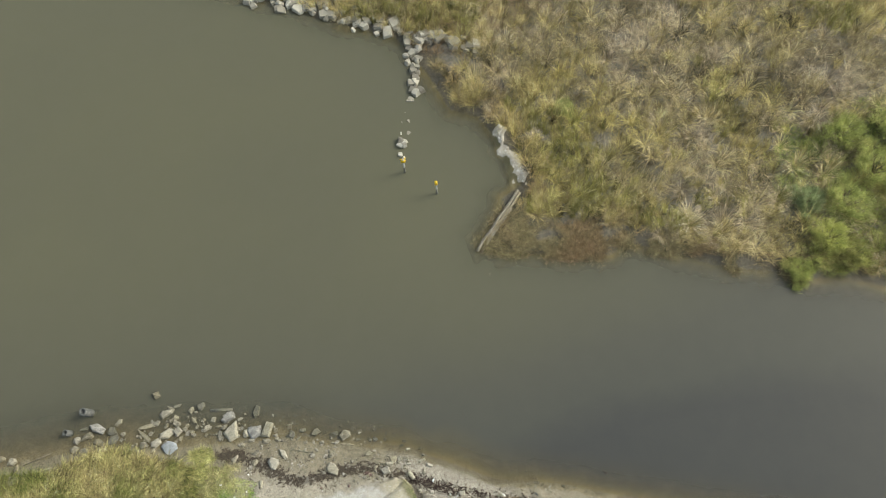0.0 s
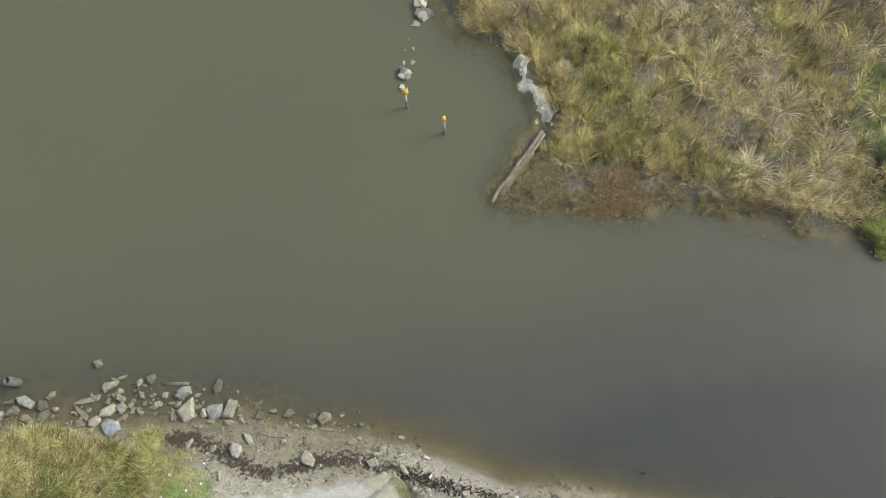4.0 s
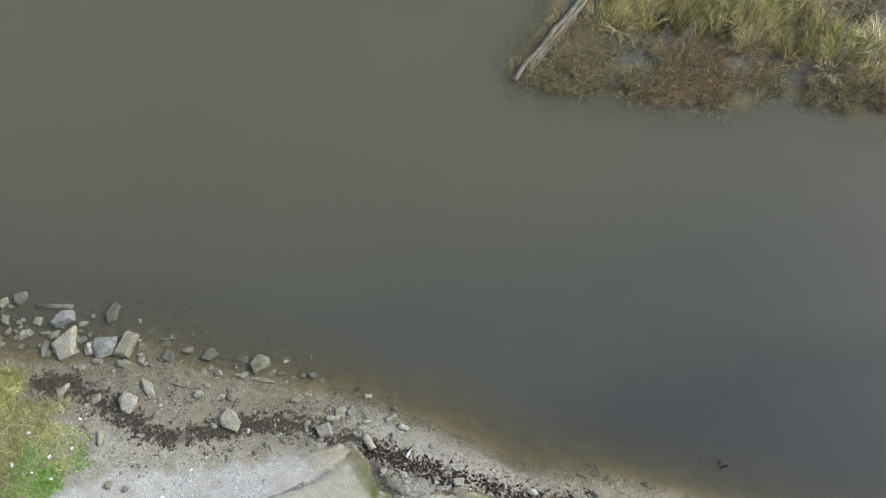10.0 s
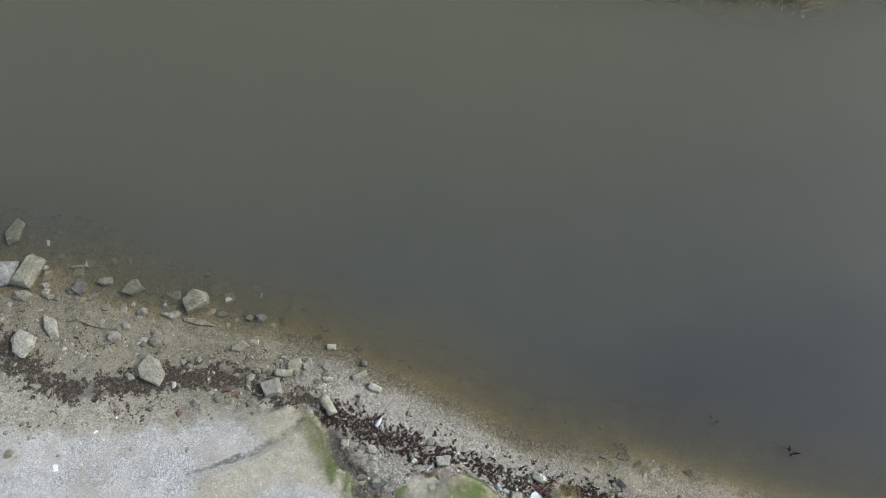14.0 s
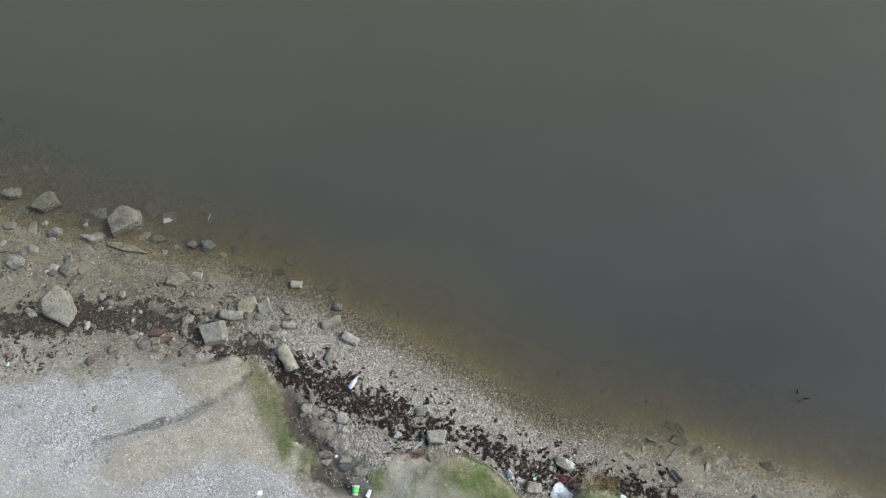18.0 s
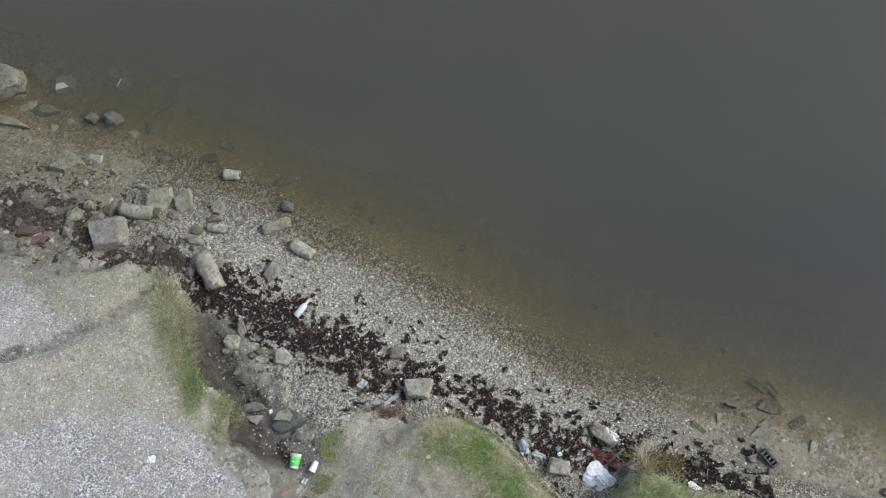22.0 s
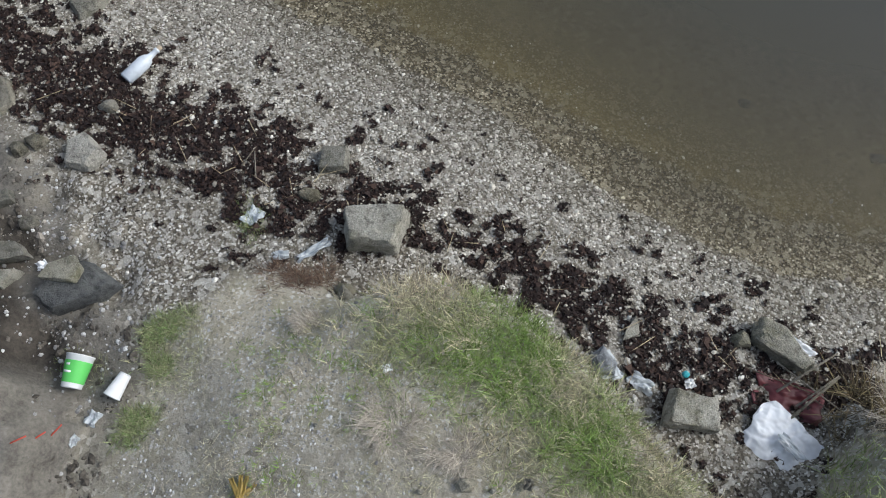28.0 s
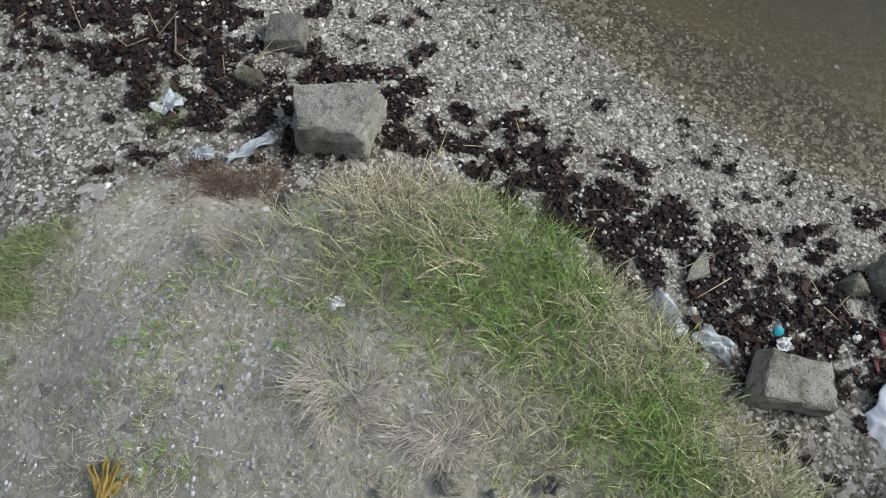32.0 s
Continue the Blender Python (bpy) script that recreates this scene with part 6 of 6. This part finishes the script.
def west_bias(x, y):
    """One along the reed-grown western edge of the marsh, nothing farther in."""
    return smooth(0.0, 0.5, fbm(x, y, 0.16, 3) + 0.75 * smooth(13, 5, x - 0.42 * (24 - y)) - 0.2)


def field(step, density, x0=-9, x1=33, y0=6.5, y1=34):
    """Places about one step apart, kept with the chance that density gives."""
    x, y = (q.ravel() for q in np.meshgrid(np.arange(x0, x1, step), np.arange(y0, y1, step)))
    x, y = x + rng.uniform(-0.42, 0.42, len(x)) * step, y + rng.uniform(-0.42, 0.42, len(x)) * step
    ok = rng.random(len(x)) < density(x, y)
    return x[ok], y[ok]


def golden(x, y):
    """One in the golden reeds behind the groyne."""
    return np.exp(-((x - 6.5) / 4.0) ** 2 - ((y - 25.0) / 4.0) ** 2)


def olive(x, y):
    """One in the fresh olive growth behind the spit."""
    return np.exp(-((x - 9.5) / 3.2) ** 2 - ((y - 18.3) / 4.0) ** 2)


def herbs(x, y):
    """One in the low green growth at the eastern end."""
    return smooth(18.6, 21.5, x - 0.2 * (y - 9) + 2.2 * fbm(x, y, 0.35, 3)) * smooth(19.5, 16.0, y + 2 * fbm(x, y, 0.3, 2))


sets = []
x, y = field(0.74, lambda x, y: dry_land(x, y) * smooth(-0.1, 0.6, far_in(x, y)) * (1 - 0.65 * west_bias(x, y)) * (1 - 0.75 * herbs(x, y)))
w = np.clip(0.55 + 0.9 * fbm(x, y, 0.3, 3) + rng.normal(0, 0.3, len(x)), 0, 1)
tone = tint_mix((0.3, 0.25, 0.095), (0.37, 0.305, 0.215), np.clip(w - 0.6 * olive(x, y), 0, 1))
sets.append(tufts(on_ground(x, y), 88, 0.16, (1.15 + 0.3 * fbm(x, y, 0.6)) * rng.uniform(0.75, 1.25, len(x)), 0.0145, 0.8, 0.4, tone, jitter=0.3, mottle=0.42))
# short dead growth under the rushes; shade between tussocks is in its dark tint
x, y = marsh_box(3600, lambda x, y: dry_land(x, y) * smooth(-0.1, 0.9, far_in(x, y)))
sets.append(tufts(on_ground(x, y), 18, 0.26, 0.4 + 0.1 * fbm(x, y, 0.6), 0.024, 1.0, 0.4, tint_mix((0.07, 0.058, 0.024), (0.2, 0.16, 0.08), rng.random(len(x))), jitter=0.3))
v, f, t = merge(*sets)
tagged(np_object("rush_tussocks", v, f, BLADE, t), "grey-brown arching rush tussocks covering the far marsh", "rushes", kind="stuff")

x, y = field(0.44, lambda x, y: dry_land(x, y) * smooth(0.0, 0.6, far_in(x, y)) * np.clip(west_bias(x, y) + 0.16 * smooth(0.1, 0.4, fbm(x, y, 0.7, 2)), 0, 1))
w = np.clip(0.3 + 0.9 * fbm(x, y, 0.7, 3) + 0.55 * golden(x, y) - 0.3 * olive(x, y) + rng.normal(0, 0.25, len(x)), 0, 1)
tone = tint_mix((0.21, 0.195, 0.062), (0.47, 0.37, 0.17), w)
reed = [tufts(on_ground(x, y), 66, 0.16, (1.05 + 0.35 * fbm(x, y, 0.5)) * rng.uniform(0.7, 1.2, len(x)), 0.0105, 0.55, 0.6, tone, jitter=0.38, combed=1.2 + 1.8 * fbm(x, y, 0.4, 2), mottle=0.42)]
plume = np.repeat(on_ground(x, y), 2, 0) + np.column_stack([rng.normal(0, 0.16, (2 * len(x), 2)), np.repeat(0.8 + 0.25 * fbm(x, y, 0.5), 2)])
reed.append(blades(plume, rng.uniform(0.25, 0.45, len(plume)), np.full(len(plume), 0.015), rng.uniform(0, 6.3, len(plume)), rng.uniform(0.2, 0.9, len(plume)),
                   rng.uniform(0.2, 0.6, len(plume)), np.tile([[0.52, 0.46, 0.28]], (len(plume), 1))))
v, f, t = merge(*reed)
tagged(np_object("tall_reeds", v, f, BLADE, t), "tall yellow-green reeds with pale plumes on the far bank", "reeds", kind="stuff")

x, y = field(0.4, lambda x, y: herbs(x, y) * smooth(0.0, 0.5, far_in(x, y)) * 0.95, x0=16, x1=33, y0=6.5, y1=20)
w = np.clip(0.45 + 1.1 * fbm(x, y, 0.6, 3) + rng.normal(0, 0.25, len(x)), 0, 1)
v, f, t = tufts(on_ground(x, y), 70, 0.17, (0.55 + 0.2 * fbm(x, y, 0.5)) * rng.uniform(0.7, 1.2, len(x)), 0.012, 0.7, 0.5, tint_mix((0.17, 0.21, 0.055), (0.34, 0.34, 0.115), w), jitter=0.3, mottle=0.25)
tagged(np_object("green_marsh_herbs", v, f, BLADE, t), "low feathery green plants at the eastern end of the marsh", "marsh plants", kind="stuff")

# golden hem and rusty dead stems along the water
x, y = marsh_box(6000, lambda x, y: smooth(0.1, 0.5, far_in(x, y)) * smooth(2.6, 0.8, far_in(x, y)) * (y < 26) * dry_land(x, y) * 0.8, x0=0, x1=30, y0=6, y1=27)
w = np.clip(0.5 + 0.9 * fbm(x, y, 0.6, 3), 0, 1)
hem = [tufts(on_ground(x, y), 30, 0.14, 0.6 + 0.15 * fbm(x, y, 0.8), 0.012, 0.75, 0.7, tint_mix((0.3, 0.21, 0.1), (0.5, 0.4, 0.2), w), mottle=0.25)]
v, f, t = merge(*hem)
tagged(np_object("golden_marsh_grass", v, f, BLADE, t), "golden dead grass hanging along the marsh edge", "grass", kind="stuff")
x, y = marsh_box(16000, lambda x, y: smooth(-0.7, 0.1, far_in(x, y)) * smooth(2.2, 1.0, far_in(x, y)) * smooth(0.1, 0.35, line_dist(LOG_LINE, x, y)) * (x > 2.5) * smooth(15.5, 13.5, y) * smooth(-0.1, 0.15, fbm(x, y, 1.1, 3) + 0.3 * smooth(10.2, 8.8, x) - 0.12 * smooth(9.8, 10.6, x)), x0=2, x1=20, y0=8.3, y1=15.6)
w = np.clip(0.5 + 1.1 * fbm(x, y, 0.7, 3), 0, 1)
dead = [tufts(on_ground(x, y), 16, 0.13, 0.42 + 0.12 * fbm(x, y, 1.0), 0.011, 0.7, 0.5, tint_mix((0.225, 0.19, 0.105), (0.25, 0.16, 0.095), np.clip(w - 0.45 + 0.6 * smooth(1.6, 0.4, np.abs(x - 8.5)), 0, 1)), jitter=0.35, mottle=0.3)]
x, y = marsh_box(900, lambda x, y: smooth(-1.8, -0.4, far_in(x, y)) * smooth(0.2, -0.2, far_in(x, y)) * (x > 2.5) * 0.55 * smooth(-0.1, 0.3, fbm(x, y, 0.9, 3)), x0=2, x1=20, y0=8, y1=24)
dead.append(tufts(np.stack([x, y, x * 0 - 0.05], 1), 6, 0.12, np.full(len(x), 0.28), 0.012, 0.9, 0.5, np.tile([[0.16, 0.13, 0.1]], (len(x), 1))))
v, f, t = merge(*dead)
tagged(np_object("dead_stems", v, f, BLADE, t), "rusty brown dead stems standing in the shallows of the far bank", "dead stems", kind="stuff")
x, y = kept(1600, 4.5, 7.2, 15.8, 20.6, lambda x, y: smooth(-0.06, 0.06, 0.28 - line_dist(SAND_STRIP, x + 0.5 * fbm(x, y, 0.9, 2), y) + 0.6 * fbm(x, y, 1.4, 4)))
s = rng.gamma(1.6, 0.012, len(x)) + 0.01
v, f = scatter(pebble_v * (1 + 0.3 * rng.normal(0, 0.4, (len(pebble_v), 1))), pebble_f, np.stack([x, y, height(x, y)], 1), np.stack([s * 1.3, s, s * 0.7], 1), rng.uniform(0, 6.3, len(x)), rng.normal(0, 0.3, len(x)))
tagged(np_object("shell_rubble", v, f, WHITE_GRIT), "white shell rubble on the spit of the far bank", "shells", kind="stuff")
# russet scrub at the north-west corner
x, y = marsh_box(2600, lambda x, y: smooth(0.2, 0.8, far_in(x, y)) * smooth(4.5, 1.5, np.hypot((x - 4) / 1.6, y - 29)), x0=-8, x1=14, y0=24, y1=36)
v, f, t = tufts(on_ground(x, y), 26, 0.2, 0.6 + 0.2 * fbm(x, y, 0.6), 0.02, 0.6, 0.4, tint_mix((0.14, 0.1, 0.06), (0.24, 0.17, 0.1), rng.random(len(x))))
tagged(np_object("russet_scrub", v, f, BLADE, t), "dark russet scrub behind the groyne", "scrub", kind="stuff")


def bush(x, y, radius, tall, seed, label, tone=(0.3, 0.325, 0.1)):
    """A feathery shrub: forked stems and a crown of many narrow leaves in uneven clumps."""
    g = np.random.default_rng(seed)
    base = float(height(x, y))
    ob = holder("green_shrub", x, y, label, "shrub", z=base, group="green shrubs")
    for k in range(5):
        a = k * 72 + g.uniform(-20, 20)
        stem = part("stem", cylinder_bm(0.05, 0.015, -0.05, tall * 0.75, 7), BARK, ob)
        stem.matrix_local = pose(0, 0, 0, 0, g.uniform(12, 38), a)
    n = 120
    tall, radius = tall * 0.62, radius * 1.12
    a, q = g.uniform(0, 6.3, n), np.sqrt(g.random(n))
    q = q * (0.8 + 0.35 * np.sin(3 * a + seed) * q)
    c = np.column_stack([np.cos(a) * q * radius, np.sin(a) * q * radius, tall * (0.15 + 0.75 * (1 - q ** 2) * g.uniform(0.5, 1.1, n))])
    k = 44
    p = np.repeat(c, k, 0) + g.normal(0, 0.05 * radius + 0.05, (n * k, 3))
    p[:, 2] = np.maximum(p[:, 2], 0.03)
    tn = np.repeat(np.clip(np.array([tone]) * (1 + g.normal(0, 0.3, (n, 1))), 0.01, 0.5), k, 0)
    v, f, t = blades(p, g.uniform(0.12, 0.34, n * k), np.full(n * k, 0.016), np.repeat(a, k) + g.normal(0, 0.9, n * k), g.uniform(0.1, 1.2, n * k), g.uniform(0, 0.6, n * k), tn)
    np_object("crown", v, f, BLADE, t, ob)


bush(19.7, 8.75, 0.75, 0.9, 1, "feathery green shrub leaning over the water's edge")
bush(21.6, 10.2, 1.3, 1.5, 2, "bright green feathery shrub on the marsh edge", (0.33, 0.345, 0.1))
bush(23.2, 12.0, 1.6, 1.8, 3, "large green shrub among reeds")
bush(25.5, 13.8, 1.7, 1.9, 4, "large green shrub among reeds")
bush(24.6, 16.2, 1.4, 1.5, 5, "green shrub in the rushes")
bush(27.0, 11.0, 1.7, 1.8, 6, "large dark green shrub on the marsh", (0.27, 0.305, 0.095))
bush(21.3, 12.6, 1.0, 1.1, 7, "grey-green feathery shrub among golden grass", (0.24, 0.28, 0.13))
bush(27.5, 16.0, 1.5, 1.6, 8, "green shrub in the rushes")
bush(22.8, 9.2, 1.0, 1.0, 9, "yellow-green shrub on the marsh edge", (0.27, 0.27, 0.085))
bush(9.2, 20.6, 0.6, 0.6, 10, "pale green shrub among reeds", (0.32, 0.34, 0.13))
bush(29.5, 13.0, 1.6, 1.7, 11, "large green shrub on the marsh")
bush(25.2, 9.4, 1.2, 1.2, 12, "yellow-green shrub on the marsh edge", (0.33, 0.345, 0.1))
